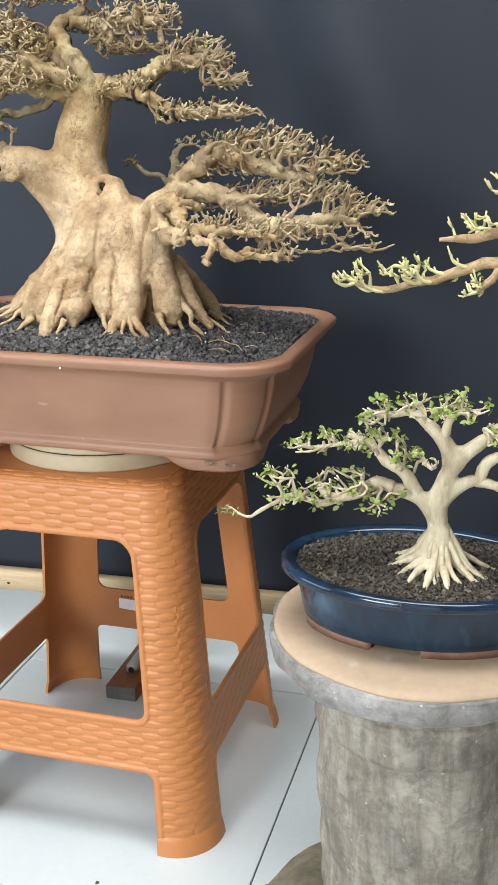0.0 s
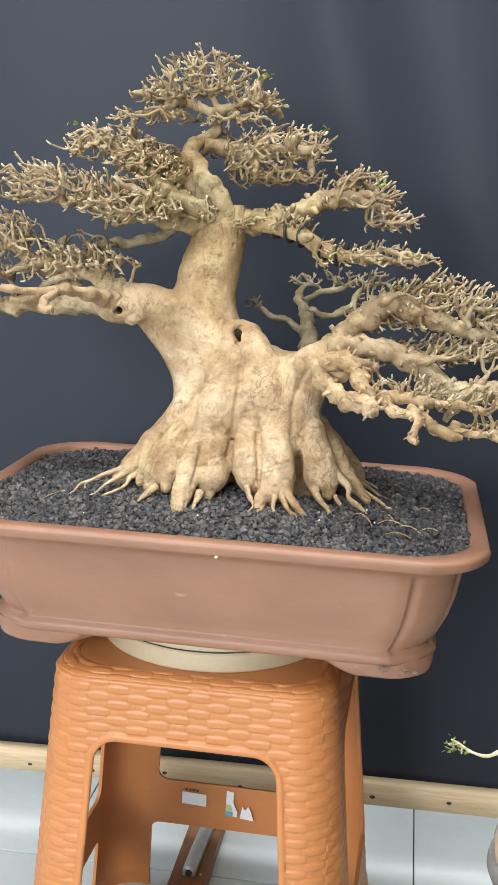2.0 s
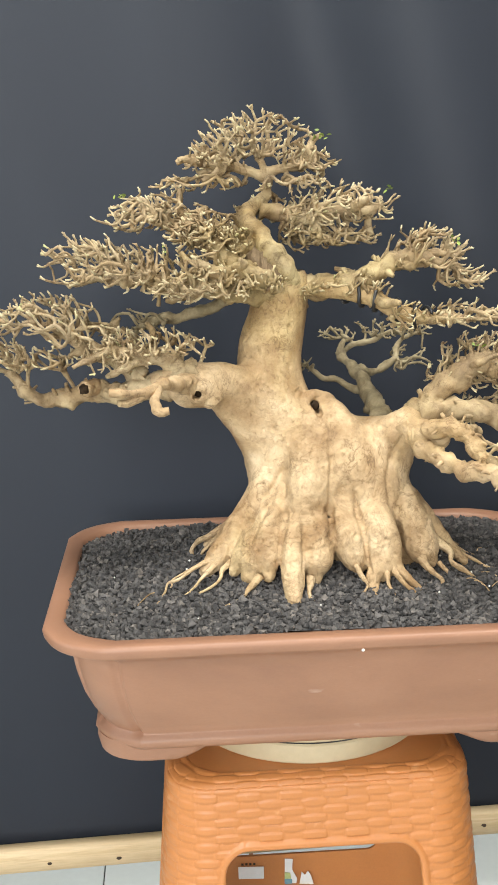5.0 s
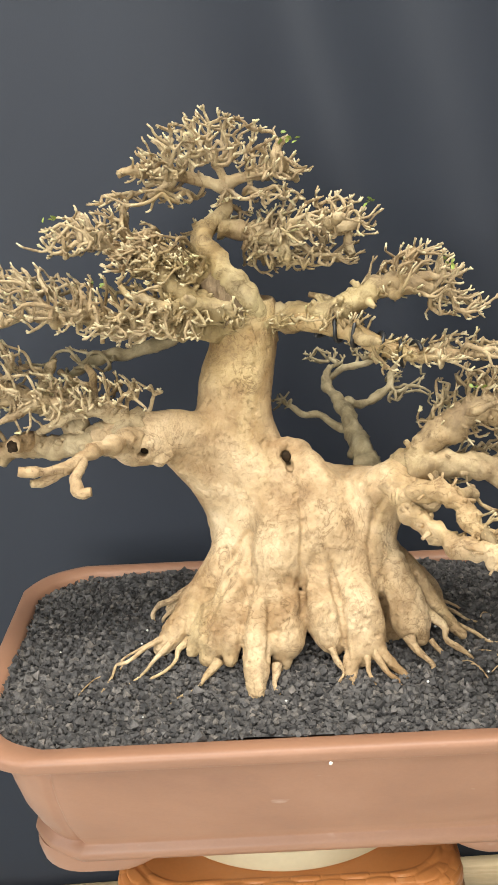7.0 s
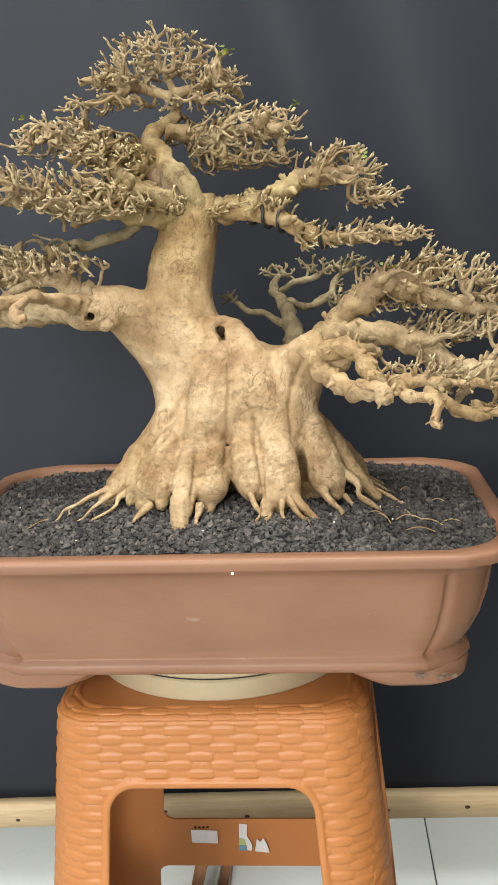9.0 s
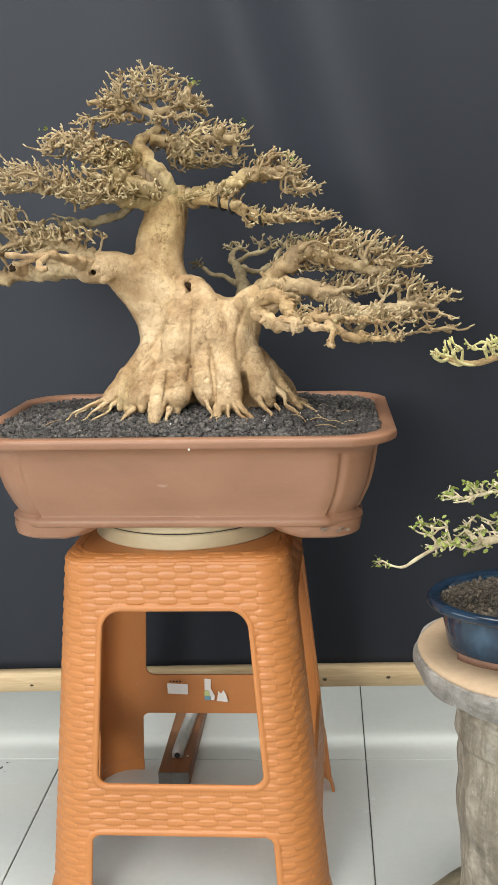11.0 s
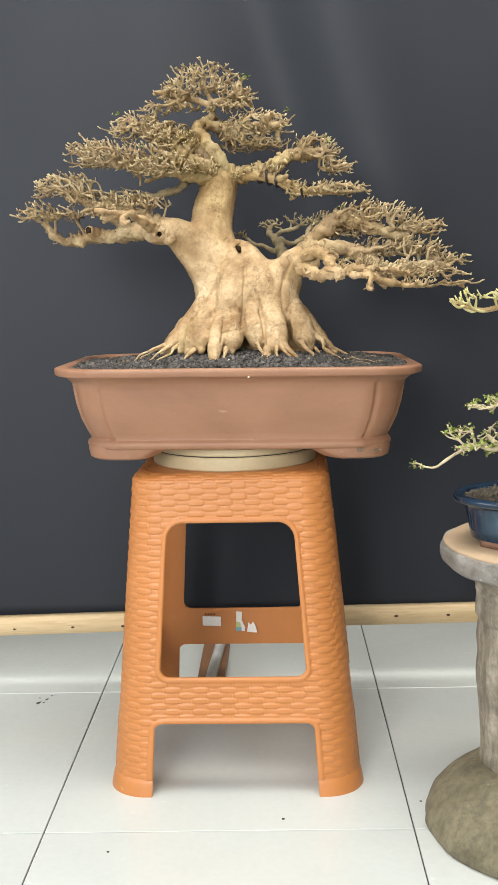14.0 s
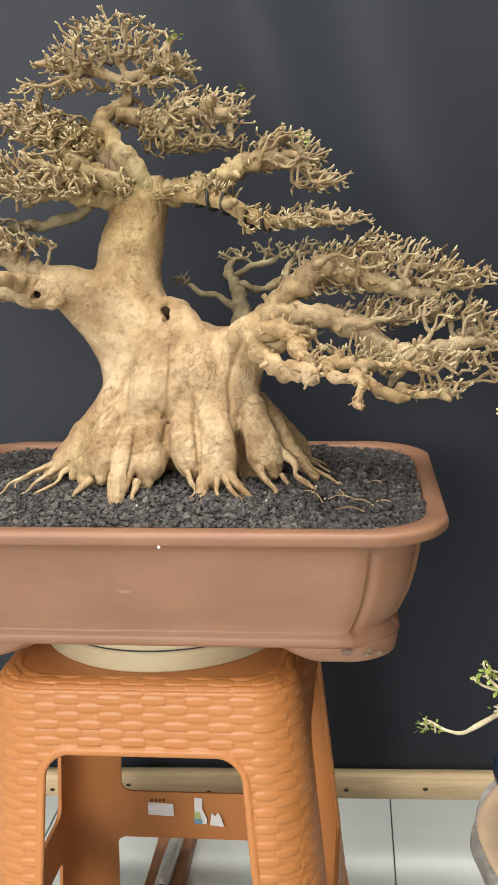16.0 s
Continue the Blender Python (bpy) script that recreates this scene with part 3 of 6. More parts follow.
pot = thing("bonsai_pot", "large rectangular unglazed brown clay bonsai pot with cut corners", "plant pot", at=POT)
H = lambda z: z - 0.4975  # noqa: E731
_prof = [  # half x, half y, corner, height, notch
    (0.212, 0.132, 0.040, 0.5000, 0.0), (0.217, 0.137, 0.042, 0.5012, 0.0), (0.2195, 0.1395, 0.043, 0.5060, 0.0), (0.2185, 0.1385, 0.043, 0.5110, 0.0),
    (0.2150, 0.1350, 0.042, 0.5135, 0.001), (0.2145, 0.1345, 0.042, 0.5155, 0.0034), (0.2195, 0.1390, 0.043, 0.5250, 0.0034), (0.2270, 0.1460, 0.045, 0.5430, 0.0034),
    (0.2330, 0.1510, 0.047, 0.5650, 0.0034), (0.2362, 0.1540, 0.048, 0.5850, 0.0032), (0.2372, 0.1550, 0.049, 0.5940, 0.0026), (0.2400, 0.1585, 0.050, 0.5975, 0.0010),
    (0.2455, 0.1630, 0.051, 0.6025, 0.0), (0.2535, 0.1702, 0.053, 0.6052, 0.0), (0.2568, 0.1735, 0.054, 0.6060, 0.0), (0.2580, 0.1746, 0.054, 0.6068, 0.0), (0.2586, 0.1752, 0.055, 0.6082, 0.0), (0.2594, 0.1759, 0.055, 0.6136, 0.0),
    (0.2590, 0.1755, 0.055, 0.6160, 0.0), (0.2576, 0.1742, 0.055, 0.6174, 0.0), (0.2530, 0.1700, 0.054, 0.6180, 0.0), (0.2440, 0.1590, 0.051, 0.6175, 0.0), (0.2415, 0.1565, 0.050, 0.6150, 0.0),
    (0.2400, 0.1550, 0.050, 0.6080, 0.0), (0.2360, 0.1510, 0.049, 0.5900, 0.0), (0.2100, 0.1300, 0.040, 0.5250, 0.0)]
_vessel = part("vessel", loft([pot_ring(hx, hy * 1.022, c, H(z), nt_) for hx, hy, c, z, nt_ in _prof]), M_POT)
_vessel.parent = pot
smooth_by_angle(_vessel, 50)


def pot_foot(sx, sy):
    """A cloud foot under one corner, thinning along both sides."""
    g = Geo()
    n = 22
    path = []
    for k in range(n + 1):
        t = k / n
        s = -1 + 2 * t
        if s < 0:
            p = Vector((0.214 - 0.036 - 0.062 * (-s), 0.134, 0)).lerp(Vector((0.214 - 0.036, 0.134, 0)), 0)
        else:
            p = Vector((0.214, 0.134 - 0.036 - 0.045 * s, 0))
        if abs(s) < 0.32:
            a = (s + 0.32) / 0.64 * math.pi / 2
            p = Vector((0.214 - 0.040 + 0.040 * math.sin(a), 0.134 - 0.040 + 0.040 * math.cos(a), 0))
        drop = 0.0165 * max(0.0, 1 - max(0, (abs(s) - 0.45) / 0.55) ** 1.5) ** 0.8
        path.append((p, drop))
    rings = []
    for p, drop in path:
        out = Vector((p.x, p.y, 0)).normalized()
        ring = []
        for f, dz in ((0.004, 0.0), (0.0045, -0.35), (0.002, -0.85), (-0.004, -1.0), (-0.022, -1.0), (-0.026, 0.0)):
            q = p + out * f
            ring.append((sx * q.x, sy * q.y, H(0.5055) + dz * (drop + 0.004)))
        rings.append(ring if sx * sy > 0 else ring[::-1])
    bm = bmesh.new()
    me = loft(rings).mesh("foot")
    bm.from_mesh(me)
    bmesh.ops.recalc_face_normals(bm, faces=bm.faces)
    ob = part("foot", bm, M_POT)
    ob.data.polygons.foreach_set("use_smooth", [True] * len(ob.data.polygons))
    ob.parent = pot
    smooth_by_angle(ob, 40)


for sx in (-1, 1):
    for sy in (-1, 1):
        pot_foot(sx, sy)
rng = random.Random(5)
for k in range(9):
    b = bmesh.new()
    bmesh.ops.create_icosphere(b, subdivisions=1, radius=rng.uniform(0.0012, 0.0026),
                               matrix=Matrix.LocRotScale((0.165 + 0.037 * rng.random(), -0.1395 - 0.0042 + 0.0006 * rng.random(), H(0.4972 + 0.004 * rng.random())), None, (1.8, 0.35, 0.7)))
    ob = part("chip", b, M_POT_CHIP, None, "rough chipped patch")
    ob.parent = pot
b = bmesh.new()
bmesh.ops.create_icosphere(b, subdivisions=1, radius=0.0016, matrix=Matrix.LocRotScale((0.017, -0.1800, H(0.606)), None, (1, 0.4, 1)))
ob = part("chip", b, M_CHALK, None, "small white chip")
ob.parent = pot
pot.rotation_euler = (0, radians(0.7), 0)


def soil_height(x, y):
    """Height of the soil, mounded round the trunk."""
    d = math.hypot((x - 0.285) / 0.20, (y - 0.275) / 0.15)
    return 0.6078 - 0.012 * (x - 0.2715) + 0.0208 * math.exp(-d ** 3) + 0.0025 * noise.noise((x * 30, y * 30, 0.3))


def grit(name, cx, cy, hx, hy, height, count, rmin, rmax, material, seed, corner, label, oval=False):
    """Loose grit over a soil bed, as one mesh: bed and grains."""
    rng = random.Random(seed)
    g = Geo()
    nx, ny = 60, 44

    def inside(x, y):
        if oval:
            return ((x - cx) / hx) ** 2 + ((y - cy) / hy) ** 2 <= 1
        return rounded_rect(x, y, cx, cy, hx, hy, corner) <= 0

    for j in range(ny + 1):
        for i in range(nx + 1):
            u, v = -1 + 2 * i / nx, -1 + 2 * j / ny
            if oval:
                u, v = u * math.sqrt(1 - v * v / 2), v * math.sqrt(1 - u * u / 2)
            else:
                k = max(0, abs(u) + abs(v) - 1.62) / 0.38
                u, v = u * (1 - 0.10 * k), v * (1 - 0.10 * k)
            x, y = cx + hx * u, cy + hy * v
            g.v.append((x, y, height(x, y) - 0.0012))
    for j in range(ny):
        for i in range(nx):
            a = j * (nx + 1) + i
            g.f.append((a, a + 1, a + nx + 2, a + nx + 1))
    octa = [(1, 0, 0), (-1, 0, 0), (0, 1, 0), (0, -1, 0), (0, 0, 1), (0, 0, -1)]
    faces = [(0, 2, 4), (2, 1, 4), (1, 3, 4), (3, 0, 4), (2, 0, 5), (1, 2, 5), (3, 1, 5), (0, 3, 5)]
    cube = [(-1, -1, -1), (1, -1, -1), (1, 1, -1), (-1, 1, -1), (-1, -1, 1), (1, -1, 1), (1, 1, 1), (-1, 1, 1)]
    cfaces = [(0, 3, 2, 1), (4, 5, 6, 7), (0, 1, 5, 4), (1, 2, 6, 5), (2, 3, 7, 6), (3, 0, 4, 7)]
    made = 0
    while made < count:
        x, y = cx + hx * rng.uniform(-1, 1), cy + hy * rng.uniform(-1, 1)
        if not inside(x, y):
            continue
        made += 1
        r = rng.uniform(rmin, rmax) * (1.5 if rng.random() < 0.06 else 1)
        rot = Euler((rng.uniform(0, 6.28), rng.uniform(0, 6.28), rng.uniform(0, 6.28))).to_matrix()
        o = Vector((x, y, height(x, y) + r * rng.uniform(-0.3, 0.5)))
        if rng.random() < 0.5:
            vs, fs, s = octa, faces, 1.15
        else:
            vs, fs, s = cube, cfaces, 0.68
        g.add([o + rot @ (Vector(v) * r * s * rng.uniform(0.65, 1.25)) for v in vs], fs)
    me = g.mesh(name, smooth=False)
    ob = new(name, me)
    me.materials.append(material)
    return tagged(ob, label, "soil", kind="stuff")


grit("soil", 0.2715, 0.2810, 0.2412, 0.1592, soil_height, 15500, 0.0012, 0.0033, M_SOIL, 3, 0.035,
     "coarse black volcanic grit filling the clay pot")


# ---- bonsai trees ----
def smooth_min(a, b, k):
    h = np.clip(0.5 + 0.5 * (b - a) / k, 0, 1)
    return b + h * (a - b) - k * h * (1 - h)


def tube_field(ctrl, radii, gx, gy, gz):
    """Distance to a tapered tube over a block of grid points."""
    p, r = curve(ctrl, radii, 4)
    best = np.full(np.broadcast_shapes(gx.shape, gy.shape, gz.shape), 9.0, np.float32)
    for i in range(len(p) - 1):
        a, d = p[i], p[i + 1] - p[i]
        t = ((gx - a.x) * d.x + (gy - a.y) * d.y + (gz - a.z) * d.z) / max(1e-9, d.length_squared)
        t = np.clip(t, 0, 1)
        q = np.sqrt((gx - a.x - t * d.x) ** 2 + (gy - a.y - t * d.y) ** 2 + (gz - a.z - t * d.z) ** 2)
        best = np.minimum(best, q - (r[i] + (r[i + 1] - r[i]) * t))
    return best


def skin(layers, voxel, carve=()):
    """One closed skin over tubes: each layer is (blend width, tubes); carved tubes are taken out at the end."""
    pts = np.array([c for _, tubes in layers for ctrl, _ in tubes for c in ctrl])
    pad_ = max(r for _, tubes in layers for _, radii in tubes for r in radii) + 0.012
    lo, hi = pts.min(0) - pad_, pts.max(0) + pad_
    ax = [np.arange(lo[i], hi[i] + voxel, voxel, dtype=np.float32) for i in range(3)]
    f = np.full([len(q) for q in ax], 0.05, np.float32)
    for sign, k, tubes in [(1, k, tubes) for k, tubes in layers] + [(-1, 0.0016, carve)]:
        for ctrl, radii in tubes:
            c, m = np.array([tuple(q) for q in curve(ctrl, radii, 4)[0]]), max(radii) + 2 * k + 2 * voxel
            w = [slice(*np.searchsorted(ax[i], (c[:, i].min() - m, c[:, i].max() + m))) for i in range(3)]
            d = tube_field(ctrl, radii, ax[0][w[0]][:, None, None], ax[1][w[1]][None, :, None], ax[2][w[2]][None, None, :])
            blk = tuple(w)
            f[blk] = smooth_min(f[blk], d, k) if sign > 0 else -smooth_min(-f[blk], d, k)
    # surface nets: a vertex in each cell that the skin crosses
    n = [q - 1 for q in f.shape]
    total, count = np.zeros((*n, 3), np.float32), np.zeros(n, np.int16)
    corner = lambda o: f[o[0]:o[0] + n[0], o[1]:o[1] + n[1], o[2]:o[2] + n[2]]  # noqa: E731
    for axis in range(3):
        u, v = [i for i in range(3) if i != axis]
        for du in (0, 1):
            for dv in (0, 1):
                o = [0, 0, 0]
                o[u], o[v] = du, dv
                e = list(o)
                e[axis] = 1
                fa, fb = corner(o), corner(e)
                hit = (fa < 0) != (fb < 0)
                t = fa[hit] / (fa[hit] - fb[hit])
                add = np.tile(np.array(o, np.float32), (len(t), 1))
                add[:, axis] = t
                total[hit] += add
                count[hit] += 1
    cells = np.argwhere(count > 0)
    index = np.full(n, -1, np.int64)
    index[tuple(cells.T)] = np.arange(len(cells))
    co = lo + (cells + total[tuple(cells.T)] / count[tuple(cells.T)][:, None]) * voxel
    faces = []
    for axis in range(3):
        u, v = (axis + 1) % 3, (axis + 2) % 3
        o, e = [slice(0, m) for m in n], [slice(0, m) for m in n]
        o[axis], e[axis] = slice(0, n[axis]), slice(1, n[axis] + 1)
        fa, fb = f[tuple(o)], f[tuple(e)]
        for flip in (False, True):
            q = np.argwhere((fa < 0) & (fb >= 0) if not flip else (fa >= 0) & (fb < 0))
            q = q[(q[:, u] > 0) & (q[:, v] > 0)]
            du, dv = np.eye(3, dtype=int)[u], np.eye(3, dtype=int)[v]
            ring = [q - du - dv, q - dv, q, q - du]
            ids = np.stack([index[tuple(r.T)] for r in ring], 1)
            faces.append(ids[:, ::-1] if flip else ids)
    me = bpy.data.meshes.new("skin")
    me.from_pydata(co.tolist(), [], np.concatenate(faces).tolist())
    me.update()
    return me


def fused(layers, voxel, grooves=(), rough=0.0012, seed=0.0, carve=(), wrinkle=0.0):
    """Tubes fused into one skin, then roughened, wrinkled and grooved."""
    me = skin(layers, voxel, carve)
    n = len(me.vertices)
    co, no = np.empty(n * 3), np.empty(n * 3)
    me.vertices.foreach_get("co", co)
    me.vertices.foreach_get("normal", no)
    co, no = co.reshape(-1, 3), no.reshape(-1, 3)
    push = np.zeros(n)
    for pts, width, depth in grooves:
        q = np.array(curve(pts, [1] * len(pts), 6)[0])
        best = np.full(n, 9.0)
        for a, b in zip(q[:-1], q[1:]):
            ab = (b - a)[[0, 2]]
            off = (co - a)[:, [0, 2]]
            t = np.clip((off @ ab) / (ab @ ab), 0, 1)
            best = np.minimum(best, np.linalg.norm(off - t[:, None] * ab, axis=1))
        push -= depth * np.exp(-(best / width) ** 2) * (co[:, 1] < max(p[1] for p in pts) + 0.02)
    for i in range(n):
        p = Vector(co[i])
        warp = Vector((p.x, p.y, p.z * 0.6)) + Vector((seed, 0, 0))
        low = max(0.0, min(1.0, (0.745 - p.z) / 0.06)) if wrinkle else 1.0
        calm = 0.35 + 0.65 * low
        push[i] += rough * calm * (1.3 * noise.noise(warp * 40) + 1.0 * noise.noise(warp * 95 + Vector((3, 1, 0))) + 0.55 * noise.noise(warp * 210))
        if wrinkle:
            # shallow cross wrinkles and pits of old bark
            bend = Vector((p.x * 55, p.y * 55, p.z * 150)) + Vector((1, 0, 1)) * 2.2 * noise.noise(p * 60)
            push[i] -= wrinkle * low * max(0.0, 1 - abs(noise.noise(bend)) * 6) * max(0.0, min(1.0, 0.35 + 2.5 * noise.noise(p * 26)))
        push[i] -= rough * 1.1 * max(0.0, noise.noise(p * 150 + Vector((9, 2, 4))) - 0.35) * 3
    co = co + no * push[:, None]
    me.vertices.foreach_set("co", co.ravel())
    me.polygons.foreach_set("use_smooth", [True] * len(me.polygons))
    me.update()
    return me


def taper(*rows):
    """Rows of x, y, z, radius as the points and radii of a tube."""
    return [r[:3] for r in rows], [r[3] for r in rows]


def limb_part(ctrl, radii, parent, material=M_TWIG, sides=12, rough=0.45, seed=0.0, name="limb", label="", wob=0.0):
    p, r = curve(ctrl, radii, 14)
    if wob:
        p = [q + Vector((noise.noise(q * 45 + Vector((seed, 0, 0))), noise.noise(q * 45 + Vector((0, seed + 3, 0))), noise.noise(q * 45 + Vector((0, 5, seed))))) * wob for q in p]
    g = Geo()
    g.tube(p, r, sides + 4, rough * 0.62, seed, 85)
    return part(name, g, material, parent, label), [p[int(round(i * (len(p) - 1) / (9 * (len(ctrl) - 1))))] for i in range(9 * (len(ctrl) - 1) + 1)]


def pad(parent, roots, blobs, count, seed, dense=1.40, material=M_TWIG, shoot=M_SHOOT, thick=0.00096, step=0.0070, tips=2, tip_len=(0.0030, 0.0068),
        leaves=0, leaf_mat=None, leaf_size=0.005, up=0.35, wiggle=0.36, power=0.49, out_from=None, name="branch_pad", max_r=0.0058):
    """A pad of forking twigs: points strewn in flat domes are joined, nearest first, to the limb they grow from.
    blobs: (centre, half sizes, share)."""
    rng = random.Random(seed)
    count = int(count * dense)
    nodes = [Vector(p) for p in roots]
    nroot = len(nodes)
    parents = [-1] * nroot
    weight = sum(b[2] for b in blobs)
    hub = Vector(out_from) if out_from else Vector(roots[0])
    goals = []
    for c, h, share in blobs:
        for _ in range(int(count * share / weight)):
            while True:
                q = Vector((rng.uniform(-1, 1), rng.uniform(-1, 1), rng.uniform(-0.75, 1)))
                if q.length <= 1 and rng.random() < 0.30 + 0.70 * q.length:
                    break
            lumpy = 1 + 0.30 * noise.noise(Vector(c) * 31 + q * 1.9)
            q = Vector((q.x, q.y, q.z + 0.22 * (1 - abs(q.x)) - 0.12))
            goals.append(Vector(c) + Vector((q.x * h[0] * 0.94, q.y * h[1] * 0.94, q.z * h[2] * 0.90 - 0.002)) * lumpy)
    start = np.array([tuple(n) for n in nodes])
    goals.sort(key=lambda q: float(np.min(np.linalg.norm(start - np.array(q), axis=1))))
    buf, dep = np.zeros((nroot + len(goals) * 22, 3)), np.zeros(nroot + len(goals) * 22)
    buf[:nroot] = start
    for goal in goals:
        n = len(nodes)
        reach = math.hypot(goal.x - hub.x, goal.y - hub.y)
        away = np.hypot(buf[:n, 0] - hub.x, buf[:n, 1] - hub.y) - reach
        # twigs run outwards from the hub: a foothold beside the goal costs more than one behind it
        ux, uy = (goal.x - hub.x) / max(1e-6, reach), (goal.y - hub.y) / max(1e-6, reach)
        across = np.abs((buf[:n, 0] - goal.x) * uy - (buf[:n, 1] - goal.y) * ux)
        d = np.linalg.norm(buf[:n] - np.array(goal), axis=1) + 0.22 * dep[:n] + 1.0 * np.maximum(0, away) + 0.45 * across
        k = int(np.argmin(d))
        gap = (goal - nodes[k]).length
        m = max(1, min(20, int(gap / step)))
        a = nodes[k].copy()
        sway = Vector((rng.uniform(-1, 1), rng.uniform(-1, 1), rng.uniform(-1, 0.6))) * gap * 0.10
        for i in range(1, m + 1):
            q = a.lerp(goal, i / m)
            q += sway * math.sin(math.pi * i / m)
            q.z -= 0.06 * gap * math.sin(math.pi * i / m)
            if i < m or m == 1:
                j = wiggle * step
                q += Vector((rng.uniform(-j, j), rng.uniform(-j, j), rng.uniform(-j, j) * 0.8))
            dep[len(nodes)] = dep[k] + (q - nodes[k]).length
            buf[len(nodes)] = q
            nodes.append(q)
            parents.append(k)
            k = len(nodes) - 1
    kids = [[] for _ in nodes]
    load = [1.0] * len(nodes)
    for i in range(len(nodes) - 1, -1, -1):
        if parents[i] >= 0:
            kids[parents[i]].append(i)
            load[parents[i]] += load[i] * 0.6
    rad = [min(max_r, thick * (w ** power)) for w in load]
    g, gs, gl = Geo(), Geo(), Geo()
    stack = [(parents[i], i) for i in range(nroot, len(nodes)) if parents[i] < nroot]
    while stack:
        chain = list(stack.pop())
        while kids[chain[-1]]:
            ks = sorted(kids[chain[-1]], key=lambda i: -load[i])
            stack += [(chain[-1], o) for o in ks[1:]]
            chain.append(ks[0])
        pts = [nodes[i] for i in chain]
        rr = [rad[i] for i in chain]
        rr[0] = min(rr[0], rr[1] * 1.35)
        if len(pts) > 2:
            pts, rr = curve(pts, rr, 2)
        big = rr[0] > 0.0028
        g.tube(pts, rr, 7 if big else 6, 0.7 if big else 0.45, seed, 150, caps=False)
        # blunt forked ends, and short spurs along the twig
        ends = [(pts[-1], pts[-1] - pts[-2], True)]
        for q in range(2, len(pts) - 1, 3):
            if rng.random() < 0.42:
                ends.append((pts[q], pts[q] - pts[q - 1], False))
        for e, d, last in ends:
            d = d.normalized() if d.length > 0 else Vector((0, 0, 1))
            outward = e - hub
            outward.z = 0
            outward = outward.normalized() if outward.length > 1e-5 else Vector((1, 0, 0))
            turn = rng.choice((-1, 1))
            for fork in range(tips if last else 1):
                side = outward.cross(Vector((0, 0, 1))) * turn * (1 if fork % 2 else -1)
                w = (d * 0.7 + outward * 0.55 + side * rng.uniform(0.15, 0.75) * (1.0 if last else 1.5)
                     + Vector((0, 0, up * rng.uniform(-0.5, 1.5)))).normalized()
                ln = rng.uniform(*tip_len) * (1.0 if last else 0.8)
                bend = Vector((rng.uniform(-.22, .22), rng.uniform(-.22, .22), rng.uniform(0, .45) * up * 2)) * ln
                tgt = gs if last and rng.random() < 0.55 else g
                p3 = [e, e + w * ln * 0.5, e + w * ln + bend]
                r = thick * rng.uniform(0.85, 1.08)
                tgt.tube(p3, [r, r * 0.95, r * 0.78], 5)
                if rng.random() < 0.45:
                    f = (w + side * rng.uniform(-1.2, 1.2) + Vector((0, 0, rng.uniform(-0.3, 0.9)))).normalized()
                    tgt.tube([p3[1], p3[1] + f * rng.uniform(0.0025, 0.0050)], [r * 0.9, r * 0.7], 5)
                if leaves and rng.random() < leaves:
                    for _ in range(rng.randint(3, 6)):
                        leaf(gl, p3[-1] + Vector((rng.uniform(-1, 1), rng.uniform(-1, 1), rng.uniform(-.6, .8))) * 0.0035, rng, leaf_size * rng.uniform(0.6, 1.25))
    ob = tagged(part(name, g, material, parent), kind="stuff")
    if gs.f:
        tagged(part("new_growth", gs, shoot, ob, "pale tan young shoots"), kind="stuff")
    if gl.f:
        tagged(part("foliage", gl, leaf_mat, ob, "small fresh green leaves"), kind="stuff")
    return ob


def leaf(g, p, rng, size):
    """One small cupped oval leaf."""
    rot = Euler((rng.uniform(-0.9, 0.9), rng.uniform(-0.9, 0.9), rng.uniform(0, 6.28))).to_matrix()
    pts = [(0, 0, 0), (0.35, 0.30, 0.10), (0.75, 0.26, 0.10), (1.0, 0, 0.02), (0.75, -0.26, 0.10), (0.35, -0.30, 0.10), (0.5, 0, -0.02)]
    g.add([p + rot @ (Vector(q) * size) for q in pts], [(0, 1, 6), (1, 2, 6), (2, 3, 6), (3, 4, 6), (4, 5, 6), (5, 0, 6)])


def surface_root(ctrl, radii, parent, material=M_BARK, seed=0.0):
    p, r = curve(ctrl, radii, 7)
    p = [q + Vector((noise.noise(q * 58), noise.noise(q * 58 + Vector((3, 0, 0))), 0)) * min(0.0130, 0.19 * (p[-1] - p[0]).length) * min(1, 2.5 * i / len(p)) for i, q in enumerate(p)]
    for i, q in enumerate(p):
        t = i / (len(p) - 1)
        q.z = min(q.z, soil_height(q.x, q.y) + 0.035 * (1 - t) ** 1.5 + 0.0020 - 0.0045 * max(0, t - 0.75) / 0.25)
    g = Geo()
    r = [0.74 * q * (1.0 - 0.36 * min(1, 3 * i / len(r))) for i, q in enumerate(r)]
    g.tube(p, r, 8, 0.35, seed, 90)
    return part("surface_root", g, material, parent)


